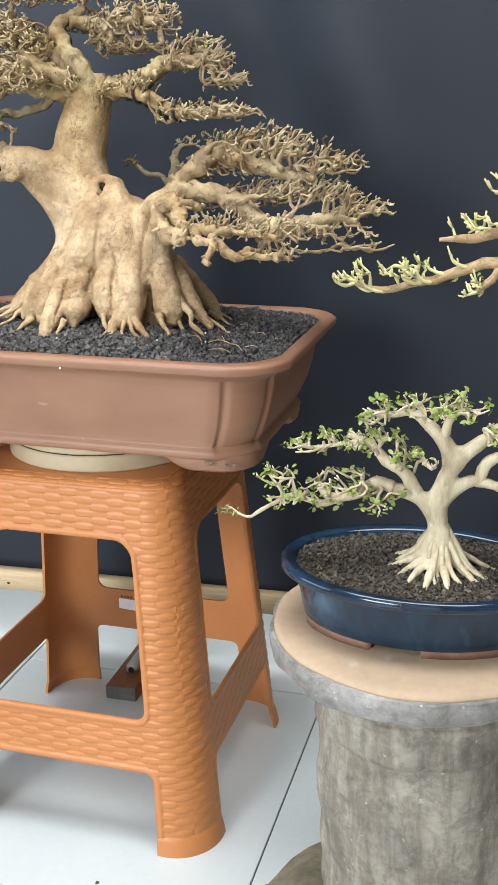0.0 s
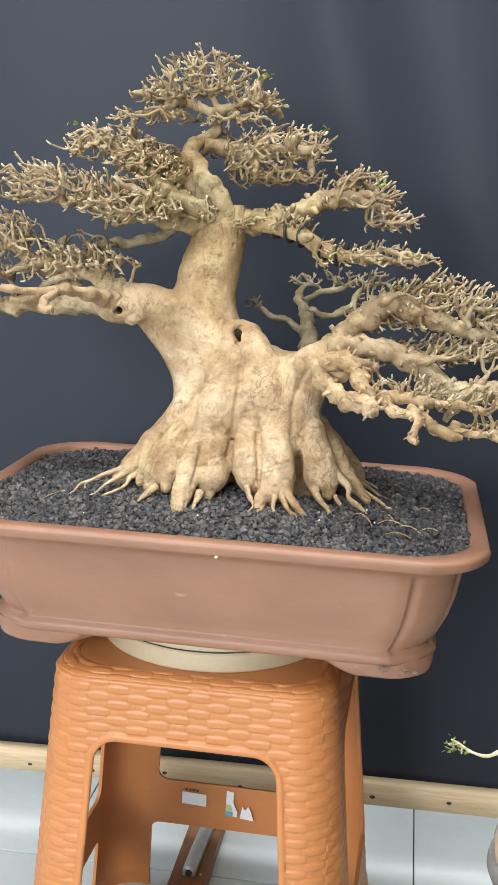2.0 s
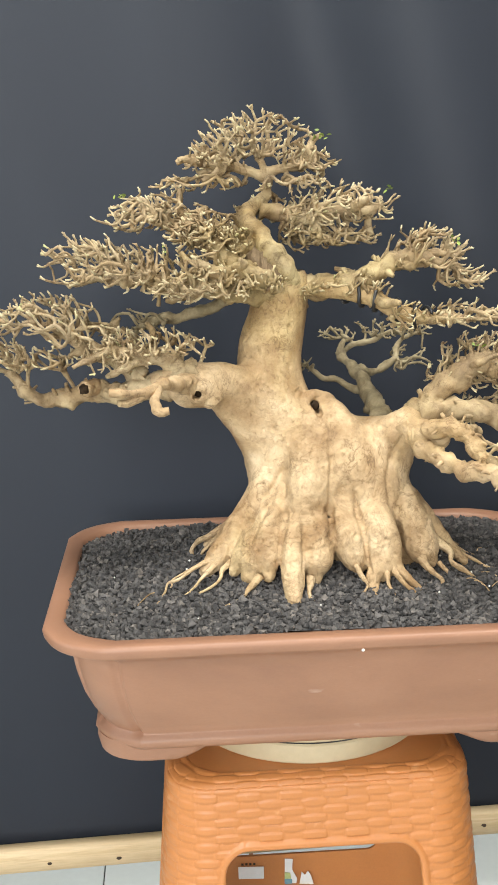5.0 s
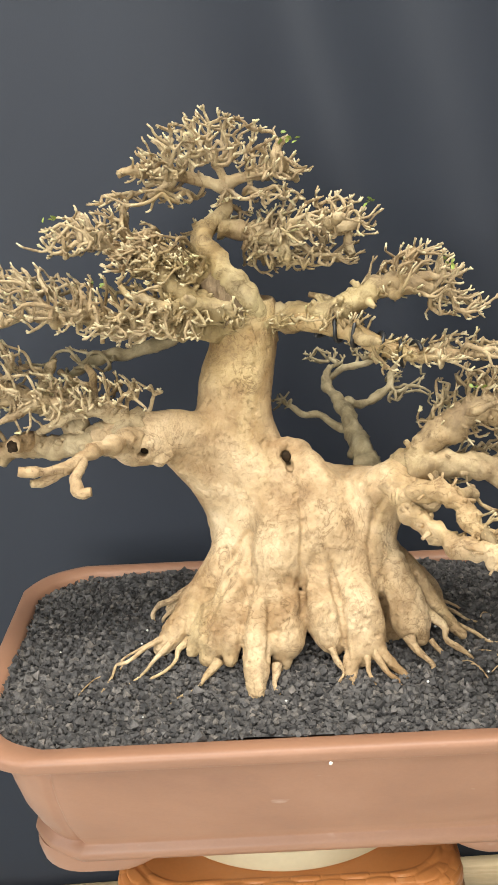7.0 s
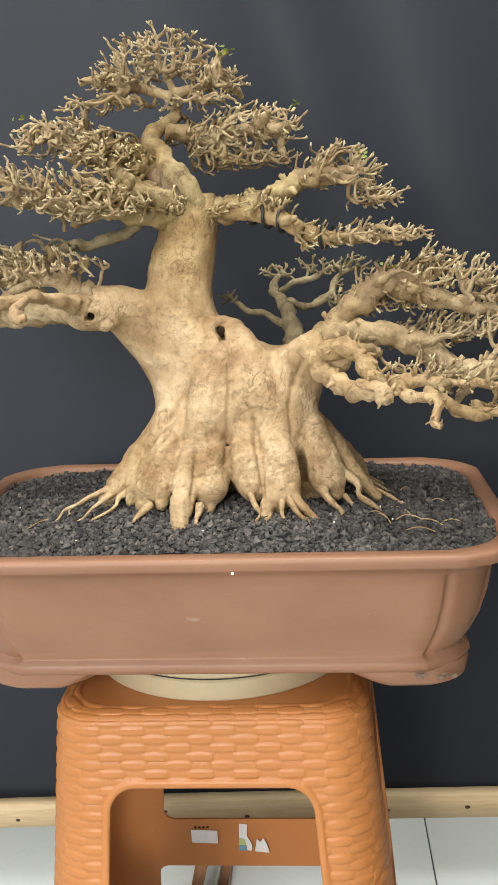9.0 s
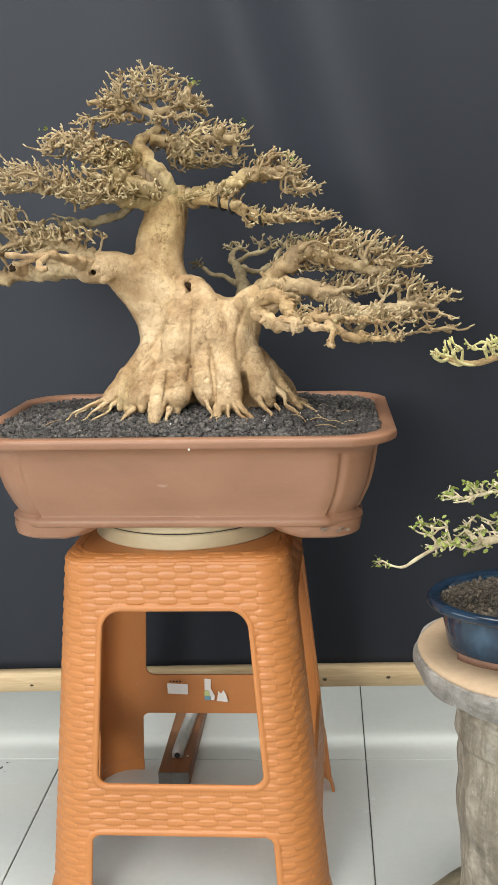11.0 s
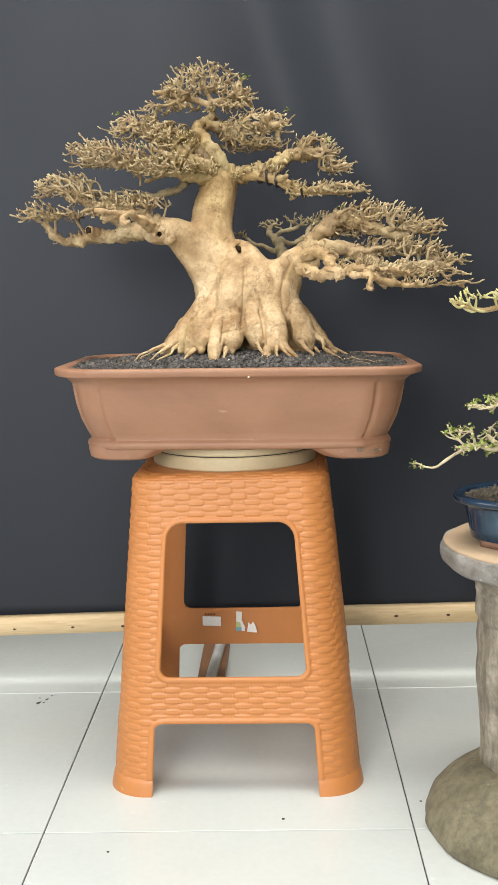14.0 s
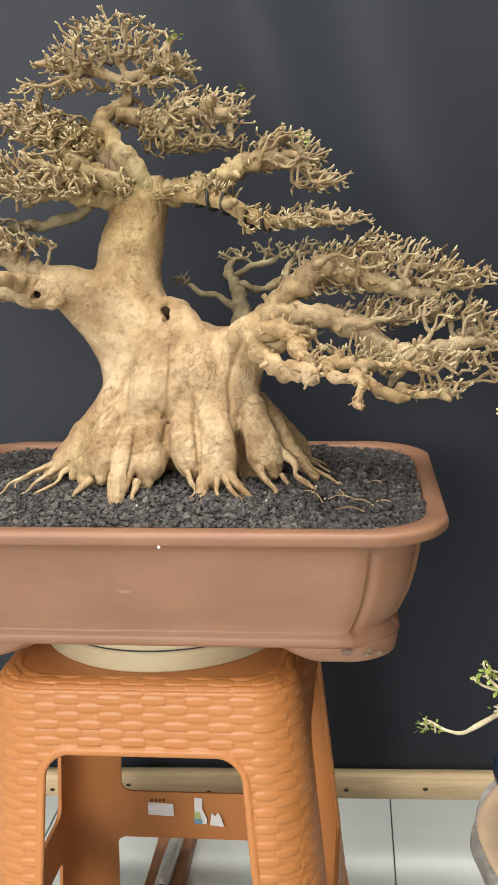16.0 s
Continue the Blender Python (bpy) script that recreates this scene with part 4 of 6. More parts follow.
# the large tree
tree = thing("bonsai_tree", "old leafless bonsai tree with thick tan buttressed trunk and dense twigs", "bonsai tree", at=(0.27, 0.28, 0.615))
BODY = [
    # main stem
    taper((0.2490, 0.318, 0.894, 0.0272), (0.2440, 0.316, 0.864, 0.0284), (0.236, 0.313, 0.835, 0.0315), (0.234, 0.308, 0.805, 0.0325), (0.241, 0.303, 0.775, 0.0345),
          (0.249, 0.298, 0.745, 0.0390), (0.257, 0.292, 0.715, 0.0400), (0.262, 0.292, 0.680, 0.0400), (0.262, 0.296, 0.610, 0.0450)),
    # right half of the body
    taper((0.304, 0.288, 0.757, 0.0130), (0.310, 0.280, 0.735, 0.0260), (0.316, 0.272, 0.705, 0.0350), (0.320, 0.272, 0.670, 0.0390), (0.322, 0.280, 0.610, 0.0450)),
    # shoulder and left limb
    taper((0.240, 0.300, 0.765, 0.0280), (0.214, 0.288, 0.793, 0.0200), (0.192, 0.277, 0.809, 0.0165), (0.170, 0.267, 0.814, 0.0150), (0.148, 0.263, 0.815, 0.0140), (0.128, 0.262, 0.812, 0.0120)),
    # right stem up to its elbow
    taper((0.345, 0.275, 0.610, 0.0420), (0.341, 0.272, 0.660, 0.0270), (0.339, 0.270, 0.700, 0.0235), (0.344, 0.264, 0.730, 0.0245), (0.350, 0.256, 0.750, 0.0195), (0.362, 0.250, 0.764, 0.0140)),
    # saddle behind the ridge
    taper((0.312, 0.300, 0.748, 0.0150), (0.328, 0.298, 0.748, 0.0150), (0.346, 0.280, 0.752, 0.0150)),
    # back of the base
    taper((0.290, 0.320, 0.690, 0.0350), (0.300, 0.345, 0.640, 0.0280), (0.305, 0.360, 0.610, 0.0180)),
    taper((0.255, 0.322, 0.690, 0.0320), (0.235, 0.345, 0.640, 0.0240), (0.225, 0.360, 0.612, 0.0150)),
]
FLOW = [
    # broad front over the buttresses
    taper((0.268, 0.272, 0.765, 0.0140), (0.266, 0.254, 0.735, 0.0190), (0.261, 0.241, 0.710, 0.0195), (0.256, 0.233, 0.688, 0.0175)),
    # body between the front and the ridge
    taper((0.284, 0.292, 0.780, 0.0120), (0.284, 0.270, 0.752, 0.0220), (0.284, 0.257, 0.722, 0.0255), (0.283, 0.256, 0.690, 0.0240), (0.286, 0.280, 0.640, 0.0220)),
    taper((0.330, 0.268, 0.742, 0.0180), (0.334, 0.258, 0.715, 0.0215), (0.338, 0.256, 0.690, 0.0230), (0.344, 0.262, 0.650, 0.0250)),
    # underside of the left shoulder
    taper((0.178, 0.273, 0.800, 0.0135), (0.199, 0.286, 0.776, 0.0175), (0.221, 0.292, 0.744, 0.0205), (0.231, 0.290, 0.712, 0.0220)),
    # ridge
    taper((0.289, 0.284, 0.780, 0.0075), (0.297, 0.272, 0.771, 0.0110), (0.304, 0.259, 0.750, 0.0165), (0.309, 0.250, 0.722, 0.0190), (0.314, 0.246, 0.695, 0.0190)),
    # elbow
    taper((0.346, 0.262, 0.744, 0.0160), (0.356, 0.250, 0.760, 0.0150), (0.368, 0.238, 0.762, 0.0125), (0.384, 0.222, 0.756, 0.0105)),
    taper((0.352, 0.262, 0.752, 0.0150), (0.374, 0.258, 0.772, 0.0140), (0.392, 0.256, 0.785, 0.0120)),
    # burl hanging under the left limb
    taper((0.180, 0.266, 0.806, 0.0120), (0.165, 0.256, 0.804, 0.0155), (0.152, 0.248, 0.804, 0.0140), (0.142, 0.242, 0.808, 0.0095)),
    # left outer flank
    taper((0.238, 0.280, 0.722, 0.0170), (0.218, 0.266, 0.692, 0.0165), (0.197, 0.254, 0.668, 0.0155), (0.178, 0.243, 0.648, 0.0125), (0.162, 0.236, 0.632, 0.0070)),
    taper((0.230, 0.300, 0.694, 0.0160), (0.207, 0.298, 0.668, 0.0120), (0.186, 0.302, 0.650, 0.0085), (0.166, 0.310, 0.634, 0.0050)),
    # right outer flank
    taper((0.360, 0.292, 0.690, 0.0100), (0.380, 0.294, 0.664, 0.0115), (0.398, 0.297, 0.644, 0.0090), (0.410, 0.300, 0.622, 0.0060)),
]
LOBES = [
    # wrinkled lobe left of the front
    taper((0.238, 0.252, 0.700, 0.0100), (0.229, 0.240, 0.684, 0.0155), (0.220, 0.230, 0.666, 0.0180), (0.210, 0.222, 0.650, 0.0160), (0.204, 0.217, 0.632, 0.0100)),
    taper((0.228, 0.224, 0.668, 0.0110), (0.222, 0.212, 0.652, 0.0104), (0.220, 0.205, 0.636, 0.0064)),
    taper((0.206, 0.234, 0.664, 0.0100), (0.195, 0.229, 0.648, 0.0092), (0.188, 0.225, 0.634, 0.0054)),
    # the two long fingers
    taper((0.252, 0.240, 0.694, 0.0110), (0.247, 0.220, 0.672, 0.0152), (0.243, 0.202, 0.653, 0.0138), (0.240, 0.184, 0.637, 0.0106), (0.239, 0.172, 0.625, 0.0074), (0.239, 0.164, 0.612, 0.0050)),
    taper((0.262, 0.238, 0.692, 0.0120), (0.266, 0.219, 0.668, 0.0172), (0.2655, 0.208, 0.650, 0.0154), (0.262, 0.202, 0.637, 0.0092), (0.260, 0.197, 0.624, 0.0054)),
    # teardrop
    taper((0.292, 0.242, 0.700, 0.0060), (0.293, 0.231, 0.686, 0.0125), (0.2965, 0.218, 0.667, 0.0166), (0.3010, 0.212, 0.651, 0.0146), (0.3050, 0.209, 0.639, 0.0072)),
    # pale lobe under the ridge, with its toes
    taper((0.320, 0.254, 0.712, 0.0120), (0.323, 0.244, 0.694, 0.0180), (0.326, 0.230, 0.676, 0.0200), (0.328, 0.217, 0.660, 0.0195), (0.328, 0.208, 0.645, 0.0165), (0.325, 0.202, 0.634, 0.0095)),
    taper((0.320, 0.208, 0.648, 0.0090), (0.317, 0.193, 0.636, 0.0070), (0.314, 0.184, 0.620, 0.0042)),
    taper((0.333, 0.208, 0.650, 0.0085), (0.338, 0.198, 0.640, 0.0060), (0.349, 0.191, 0.630, 0.0044), (0.360, 0.187, 0.618, 0.0030)),
    # right lobes
    taper((0.354, 0.254, 0.702, 0.0095), (0.358, 0.246, 0.686, 0.0150), (0.364, 0.237, 0.667, 0.0175), (0.370, 0.229, 0.650, 0.0160), (0.375, 0.224, 0.636, 0.0095)),
    taper((0.366, 0.270, 0.688, 0.0095), (0.376, 0.261, 0.670, 0.0125), (0.389, 0.252, 0.653, 0.0106), (0.402, 0.246, 0.639, 0.0076), (0.415, 0.242, 0.626, 0.0048)),
    # rim round the hollow
    taper((0.284, 0.289, 0.787, 0.0045), (0.275, 0.286, 0.790, 0.0060), (0.266, 0.280, 0.784, 0.0060), (0.267, 0.270, 0.771, 0.0060)),
    # lumps under the burl and the elbow
    taper((0.176, 0.252, 0.798, 0.0080), (0.172, 0.248, 0.793, 0.0055)),
    taper((0.362, 0.226, 0.757, 0.0075), (0.368, 0.222, 0.751, 0.0055)),
]
# the hollow at the fork with the crack below it, and the hole in the burl
CARVE = [
    # flat cut across the stem
    taper((0.248, 0.318, 0.927, 0.0290), (0.248, 0.318, 0.960, 0.0290)),
    taper((0.2745, 0.252, 0.7800, 0.0036), (0.2755, 0.285, 0.7810, 0.0036)),
    taper((0.2718, 0.256, 0.7830, 0.0024), (0.2730, 0.284, 0.7830, 0.0024)),
    taper((0.2768, 0.254, 0.7755, 0.0026), (0.2768, 0.284, 0.7755, 0.0024)),
    taper((0.2772, 0.268, 0.7760, 0.0036), (0.2785, 0.260, 0.7650, 0.0036), (0.2808, 0.250, 0.7500, 0.0032), (0.2825, 0.242, 0.7360, 0.0020)),
    taper((0.1580, 0.225, 0.8020, 0.0046), (0.1625, 0.256, 0.8045, 0.0040)),
]
GROOVES = [
    ([(0.2835, 0.250, 0.752), (0.2845, 0.230, 0.735), (0.2825, 0.214, 0.716), (0.2815, 0.205, 0.692), (0.2800, 0.200, 0.670)], 0.0022, 0.0030),
    ([(0.338, 0.226, 0.752), (0.342, 0.246, 0.738), (0.338, 0.240, 0.715), (0.341, 0.235, 0.692), (0.347, 0.230, 0.668), (0.350, 0.226, 0.645)], 0.0022, 0.0038),
    ([(0.352, 0.232, 0.757), (0.346, 0.240, 0.745), (0.341, 0.245, 0.734)], 0.0022, 0.0030),
    ([(0.304, 0.230, 0.704), (0.307, 0.225, 0.688), (0.3105, 0.215, 0.668), (0.3125, 0.205, 0.640)], 0.0020, 0.0034),
    ([(0.240, 0.240, 0.724), (0.228, 0.232, 0.704), (0.214, 0.226, 0.684), (0.204, 0.225, 0.668)], 0.0026, 0.0034),
    ([(0.254, 0.226, 0.682), (0.253, 0.212, 0.662), (0.251, 0.200, 0.645)], 0.0020, 0.0034),
    ([(0.238, 0.230, 0.690), (0.232, 0.220, 0.668), (0.229, 0.210, 0.648)], 0.0022, 0.0034),
]
trunk = part("trunk", fused([(0.016, BODY), (0.011, FLOW), (0.0032, LOBES)], 0.0015, GROOVES, 0.0012, carve=CARVE, wrinkle=0.0010), M_BARK, tree)


def knot_patch(p, r, squash, label="near-black lump standing for the shade in a hollow"):
    b = bmesh.new()
    bmesh.ops.create_icosphere(b, subdivisions=2, radius=r, matrix=Matrix.LocRotScale(p, None, squash))
    for v in b.verts:
        v.co += Vector((1, 1, 1)) * 0.0006 * noise.noise(v.co * 300)
    part("hollow", b, M_HOLE, tree, label)


# near-black lumps inside the carved holes give them their deep shade by colour
knot_patch((0.2752, 0.2790, 0.7805), 0.0046, (0.9, 0.9, 1.1))
knot_patch((0.1615, 0.2500, 0.8040), 0.0056, (1.2, 0.9, 0.95))

# bare stump wedge at the cut, and the leader
_g = Geo()
_p, _r = curve([(0.238, 0.314, 0.890), (0.232, 0.303, 0.906), (0.225, 0.301, 0.924), (0.218, 0.305, 0.941)], [0.0165, 0.0195, 0.0155, 0.0060], 12)
_g.tube(_p, _r, 40, 0.22, 3, 260)
part("stump", _g, M_CUT, tree, "brown weathered stump wood")
limb = {}


def tree_limb(key, ctrl, radii, seed, material=M_TWIG, wob=0.004, rough=0.8):
    ob, limb[key] = limb_part(ctrl, radii, tree, material, 12, rough, seed, "limb", wob=wob)
    if key in ("leader", "back_small", "back_bare", "back_small_fork", "grey_low", "cut_stub", "hanging", "hanging_fork", "hanging_tip", "back_twist", "back_twist_fork"):
        return
    # pruning stubs and knobs along the limb
    rng, g = random.Random(seed * 7 + 1), Geo()
    _, fine = curve(ctrl, radii, 9)
    for i in range(6, len(fine) - 3):
        for _ in range(2):
            if rng.random() < 0.30:
                r = fine[i] * rng.uniform(0.14, 0.30)
                d = Vector((rng.uniform(-1, 1), rng.uniform(-1, 0.6), rng.uniform(-0.6, 1))).normalized()
                p = limb[key][i] + d * fine[i] * 0.5
                ln = fine[i] * 0.5 + rng.uniform(0.002, 0.007)
                g.tube([p, p + d * ln * 0.6, p + d * ln + Vector((rng.uniform(-1, 1), 0, rng.uniform(-1, 1))) * 0.002], [r * 1.25, r, r * 0.8], 7, 0.4, seed, 120)
    if g.f:
        tagged(part("pruning_stub", g, material, ob, "short pruned stubs"), kind="stuff")


tree_limb("leader", [(0.258, 0.315, 0.874), (0.258, 0.303, 0.899), (0.247, 0.294, 0.920), (0.232, 0.295, 0.938), (0.219, 0.302, 0.953), (0.215, 0.313, 0.965), (0.225, 0.325, 0.973), (0.237, 0.333, 0.981), (0.239, 0.336, 1.000), (0.228, 0.336, 1.018)],
          [0.0130, 0.0106, 0.0098, 0.0096, 0.0096, 0.0094, 0.0076, 0.0060, 0.0045, 0.0035], 1, M_TWIG, 0.003, 0.7)
tree_limb("knot_low", [(0.222, 0.298, 0.915), (0.206, 0.284, 0.912), (0.196, 0.280, 0.922), (0.186, 0.281, 0.934), (0.177, 0.286, 0.943), (0.162, 0.290, 0.944)], [0.0090, 0.0098, 0.0098, 0.0092, 0.0080, 0.0050], 41, M_TWIG, 0.003, 0.5)
tree_limb("knot_high", [(0.224, 0.304, 0.936), (0.209, 0.296, 0.934), (0.197, 0.290, 0.943), (0.186, 0.288, 0.953), (0.170, 0.294, 0.957)], [0.0085, 0.0085, 0.0080, 0.0070, 0.0045], 42, M_TWIG, 0.003, 0.5)
tree_limb("left", [(0.160, 0.262, 0.816), (0.135, 0.260, 0.812), (0.112, 0.264, 0.808), (0.090, 0.270, 0.802), (0.060, 0.274, 0.806), (0.034, 0.276, 0.796), (0.008, 0.276, 0.800), (-0.020, 0.276, 0.826)],
          [0.0150, 0.0135, 0.0122, 0.0108, 0.0092, 0.0085, 0.0070, 0.0045], 2, M_TWIG, 0.005, 0.9)
tree_limb("left_up", [(0.110, 0.264, 0.815), (0.088, 0.272, 0.830), (0.062, 0.274, 0.846), (0.030, 0.272, 0.868)], [0.010, 0.0085, 0.0075, 0.0050], 3)
tree_limb("left_top", [(0.150, 0.262, 0.822), (0.120, 0.255, 0.838), (0.085, 0.252, 0.846)], [0.009, 0.007, 0.005], 4)
tree_limb("mid_left", [(0.235, 0.308, 0.889), (0.212, 0.292, 0.890), (0.190, 0.284, 0.898), (0.160, 0.280, 0.897), (0.125, 0.280, 0.906), (0.080, 0.280, 0.910)], [0.014, 0.0130, 0.0115, 0.0100, 0.0080, 0.0050], 5)
tree_limb("mid_front", [(0.238, 0.300, 0.896), (0.225, 0.283, 0.908), (0.200, 0.268, 0.912), (0.175, 0.262, 0.915)], [0.011, 0.009, 0.008, 0.005], 6)
tree_limb("grey_low", [(0.205, 0.322, 0.892), (0.178, 0.330, 0.876), (0.150, 0.330, 0.866), (0.120, 0.322, 0.864), (0.095, 0.312, 0.852)], [0.0075, 0.0060, 0.0055, 0.0050, 0.0030], 7, M_SHADED_TWIG)
tree_limb("up_left", [(0.224, 0.314, 0.950), (0.200, 0.318, 0.940), (0.175, 0.320, 0.944), (0.150, 0.320, 0.956), (0.118, 0.320, 0.962)], [0.0100, 0.0095, 0.0085, 0.0070, 0.0045], 8)
tree_limb("up_right", [(0.228, 0.322, 0.968), (0.258, 0.320, 0.962), (0.285, 0.318, 0.960), (0.315, 0.314, 0.964), (0.345, 0.312, 0.968)], [0.0080, 0.0075, 0.0065, 0.0055, 0.0040], 9)
tree_limb("apex_left", [(0.240, 0.336, 0.998), (0.215, 0.334, 1.006), (0.190, 0.332, 1.010), (0.170, 0.330, 1.015)], [0.0055, 0.0050, 0.0040, 0.0030], 10)
tree_limb("apex_right", [(0.236, 0.336, 1.004), (0.262, 0.336, 1.008), (0.290, 0.334, 1.014)], [0.0050, 0.0042, 0.0030], 11)
tree_limb("right_up", [(0.266, 0.316, 0.892), (0.295, 0.302, 0.893), (0.325, 0.292, 0.898), (0.350, 0.288, 0.912), (0.372, 0.286, 0.920), (0.400, 0.284, 0.912)], [0.0120, 0.0110, 0.0100, 0.0105, 0.0090, 0.0055], 12)
tree_limb("right_wired", [(0.285, 0.305, 0.892), (0.312, 0.290, 0.888), (0.338, 0.282, 0.880), (0.360, 0.278, 0.868), (0.388, 0.276, 0.862), (0.425, 0.274, 0.860)], [0.0095, 0.0085, 0.0080, 0.0075, 0.0060, 0.0040], 13, M_BARK, 0.001, 0.2)
tree_limb("elbow", [(0.358, 0.240, 0.768), (0.364, 0.224, 0.752), (0.379, 0.196, 0.744), (0.398, 0.164, 0.739), (0.413, 0.142, 0.738), (0.421, 0.134, 0.734)],
          [0.0120, 0.0100, 0.0082, 0.0074, 0.0082, 0.0050], 14, M_BARK, 0.005, 1.1)
tree_limb("elbow_top", [(0.366, 0.226, 0.758), (0.376, 0.212, 0.764), (0.391, 0.195, 0.770), (0.403, 0.182, 0.761), (0.412, 0.168, 0.747), (0.432, 0.160, 0.745), (0.460, 0.155, 0.745), (0.488, 0.155, 0.742), (0.520, 0.160, 0.738)],
          [0.0080, 0.0082, 0.0080, 0.0072, 0.0068, 0.0062, 0.0054, 0.0042, 0.0030], 15, M_BARK, 0.005, 1.1)
tree_limb("right_high", [(0.358, 0.256, 0.762), (0.380, 0.254, 0.782), (0.400, 0.250, 0.800), (0.420, 0.250, 0.815), (0.437, 0.252, 0.820), (0.466, 0.260, 0.806), (0.499, 0.260, 0.797), (0.533, 0.268, 0.789)], [0.0150, 0.0130, 0.0120, 0.0120, 0.0110, 0.0085, 0.0062, 0.0040], 16, M_TWIG, 0.004, 0.8)
tree_limb("right_mid", [(0.372, 0.246, 0.772), (0.396, 0.242, 0.778), (0.422, 0.236, 0.778), (0.450, 0.231, 0.769), (0.475, 0.226, 0.750), (0.497, 0.221, 0.741), (0.514, 0.218, 0.744), (0.545, 0.232, 0.748), (0.588, 0.246, 0.748)], [0.0130, 0.0115, 0.0105, 0.0110, 0.0125, 0.0120, 0.0100, 0.0065, 0.0036], 17, M_TWIG, 0.003, 0.6)
tree_limb("back_small", [(0.345, 0.296, 0.750), (0.344, 0.325, 0.768), (0.338, 0.360, 0.786), (0.328, 0.392, 0.802), (0.321, 0.410, 0.812), (0.326, 0.422, 0.822)], [0.0120, 0.0098, 0.0070, 0.0050, 0.0042, 0.0030], 18, M_SHADED_TWIG, 0.004, 1.1)
tree_limb("back_small_fork", [(0.334, 0.380, 0.797), (0.361, 0.400, 0.793), (0.379, 0.410, 0.803), (0.391, 0.420, 0.820), (0.403, 0.425, 0.829)], [0.0044, 0.0038, 0.0034, 0.0028, 0.0020], 19, M_SHADED_TWIG, 0.004, 1.1)
tree_limb("back_bare", [(0.340, 0.350, 0.778), (0.314, 0.378, 0.786), (0.294, 0.368, 0.792), (0.280, 0.365, 0.803)], [0.0045, 0.0034, 0.0026, 0.0018], 20, M_SHADED_TWIG, 0.003)
tree_limb("hanging", [(0.152, 0.246, 0.812), (0.142, 0.212, 0.820), (0.131, 0.174, 0.826), (0.118, 0.140, 0.825), (0.102, 0.124, 0.829), (0.086, 0.121, 0.830)], [0.0098, 0.0070, 0.0052, 0.0042, 0.0034, 0.0028], 21, M_BARK, 0.004, 1.0)
tree_limb("hanging_fork", [(0.124, 0.150, 0.825), (0.124, 0.130, 0.820), (0.126, 0.119, 0.812), (0.135, 0.118, 0.8125)], [0.0056, 0.0044, 0.0038, 0.0034], 22, M_BARK, 0.002, 0.9)
tree_limb("hanging_tip", [(0.116, 0.138, 0.825), (0.104, 0.128, 0.822), (0.094, 0.122, 0.822)], [0.0046, 0.0040, 0.0034], 23, M_BARK, 0.002, 0.6)
tree_limb("cut_stub", [(0.066, 0.278, 0.807), (0.060, 0.262, 0.810), (0.056, 0.247, 0.812)], [0.0088, 0.0082, 0.0066], 24, M_BARK, 0.0, 0.5)
_g = Geo()
_g.tube([(0.0564, 0.2490, 0.812), (0.0559, 0.2462, 0.8122)], [0.0052, 0.0044], 14, 0.5, 5, 300)
part("cut_face", _g, M_HOLE, tree, "dark cut end")
tree_limb("elbow_curl", [(0.432, 0.158, 0.742), (0.437, 0.140, 0.736), (0.460, 0.126, 0.734), (0.457, 0.117, 0.726), (0.454, 0.112, 0.720), (0.459, 0.108, 0.716)], [0.0056, 0.0048, 0.0042, 0.0036, 0.0032, 0.0026], 25, M_BARK, 0.002, 0.7)
tree_limb("elbow_low", [(0.450, 0.142, 0.738), (0.468, 0.127, 0.732), (0.476, 0.126, 0.724), (0.504, 0.135, 0.722), (0.535, 0.145, 0.719)], [0.0050, 0.0044, 0.0038, 0.0034, 0.0026], 26, M_BARK, 0.002, 0.7)
tree_limb("back_twist", [(0.325, 0.450, 0.803), (0.340, 0.454, 0.815), (0.362, 0.450, 0.818), (0.384, 0.440, 0.830)], [0.0038, 0.0034, 0.0028, 0.0018], 27, M_SHADED_TWIG, 0.004)


def branchlets(key, count, seed, reach=(0.022, 0.050), first=0.25, material=M_TWIG):
    """Knobby side branches along a limb; they become footholds for its twigs."""
    rng, pts = random.Random(seed), limb[key]
    for k in range(count):
        i = int(len(pts) * (first + (0.95 - first) * (k + rng.random() * 0.8) / count))
        i = max(1, min(len(pts) - 2, i))
        along = (pts[i + 1] - pts[i - 1]).normalized()
        side = along.cross(Vector((0, 0, 1))).normalized() * (1 if (k + seed) % 2 else -1)
        d = (along * rng.uniform(0.3, 1.0) + side * rng.uniform(0.6, 1.1) + Vector((0, 0, rng.uniform(-0.10, 0.35)))).normalized()
        ln, p, ctrl = rng.uniform(*reach), pts[i].copy(), [pts[i].copy()]
        for _ in range(4):
            d = (d + Vector((rng.uniform(-.7, .7), rng.uniform(-.7, .7), rng.uniform(-.45, .35)))).normalized()
            p = p + d * ln / 4
            ctrl.append(p.copy())
        r0 = rng.uniform(0.0036, 0.0054)
        _, q = limb_part(ctrl, [r0 * 1.1, r0, r0 * 0.95, r0 * 0.75, r0 * 0.5], tree, material, 8, 0.9, seed + k, "branchlet", wob=0.0025)
        limb[key] = limb[key] + q[6::3]


for _k, (_key, _n) in enumerate((("up_left", 6), ("up_right", 6), ("mid_left", 7), ("mid_front", 4), ("apex_left", 3), ("apex_right", 3), ("right_up", 5), ("right_wired", 4), ("left_up", 5), ("left_top", 4),
                                 ("right_high", 7), ("right_mid", 6), ("elbow_top", 4), ("elbow_low", 3))):
    branchlets(_key, _n, 400 + 17 * _k, first=0.5 if _key.startswith("mid") else 0.3)

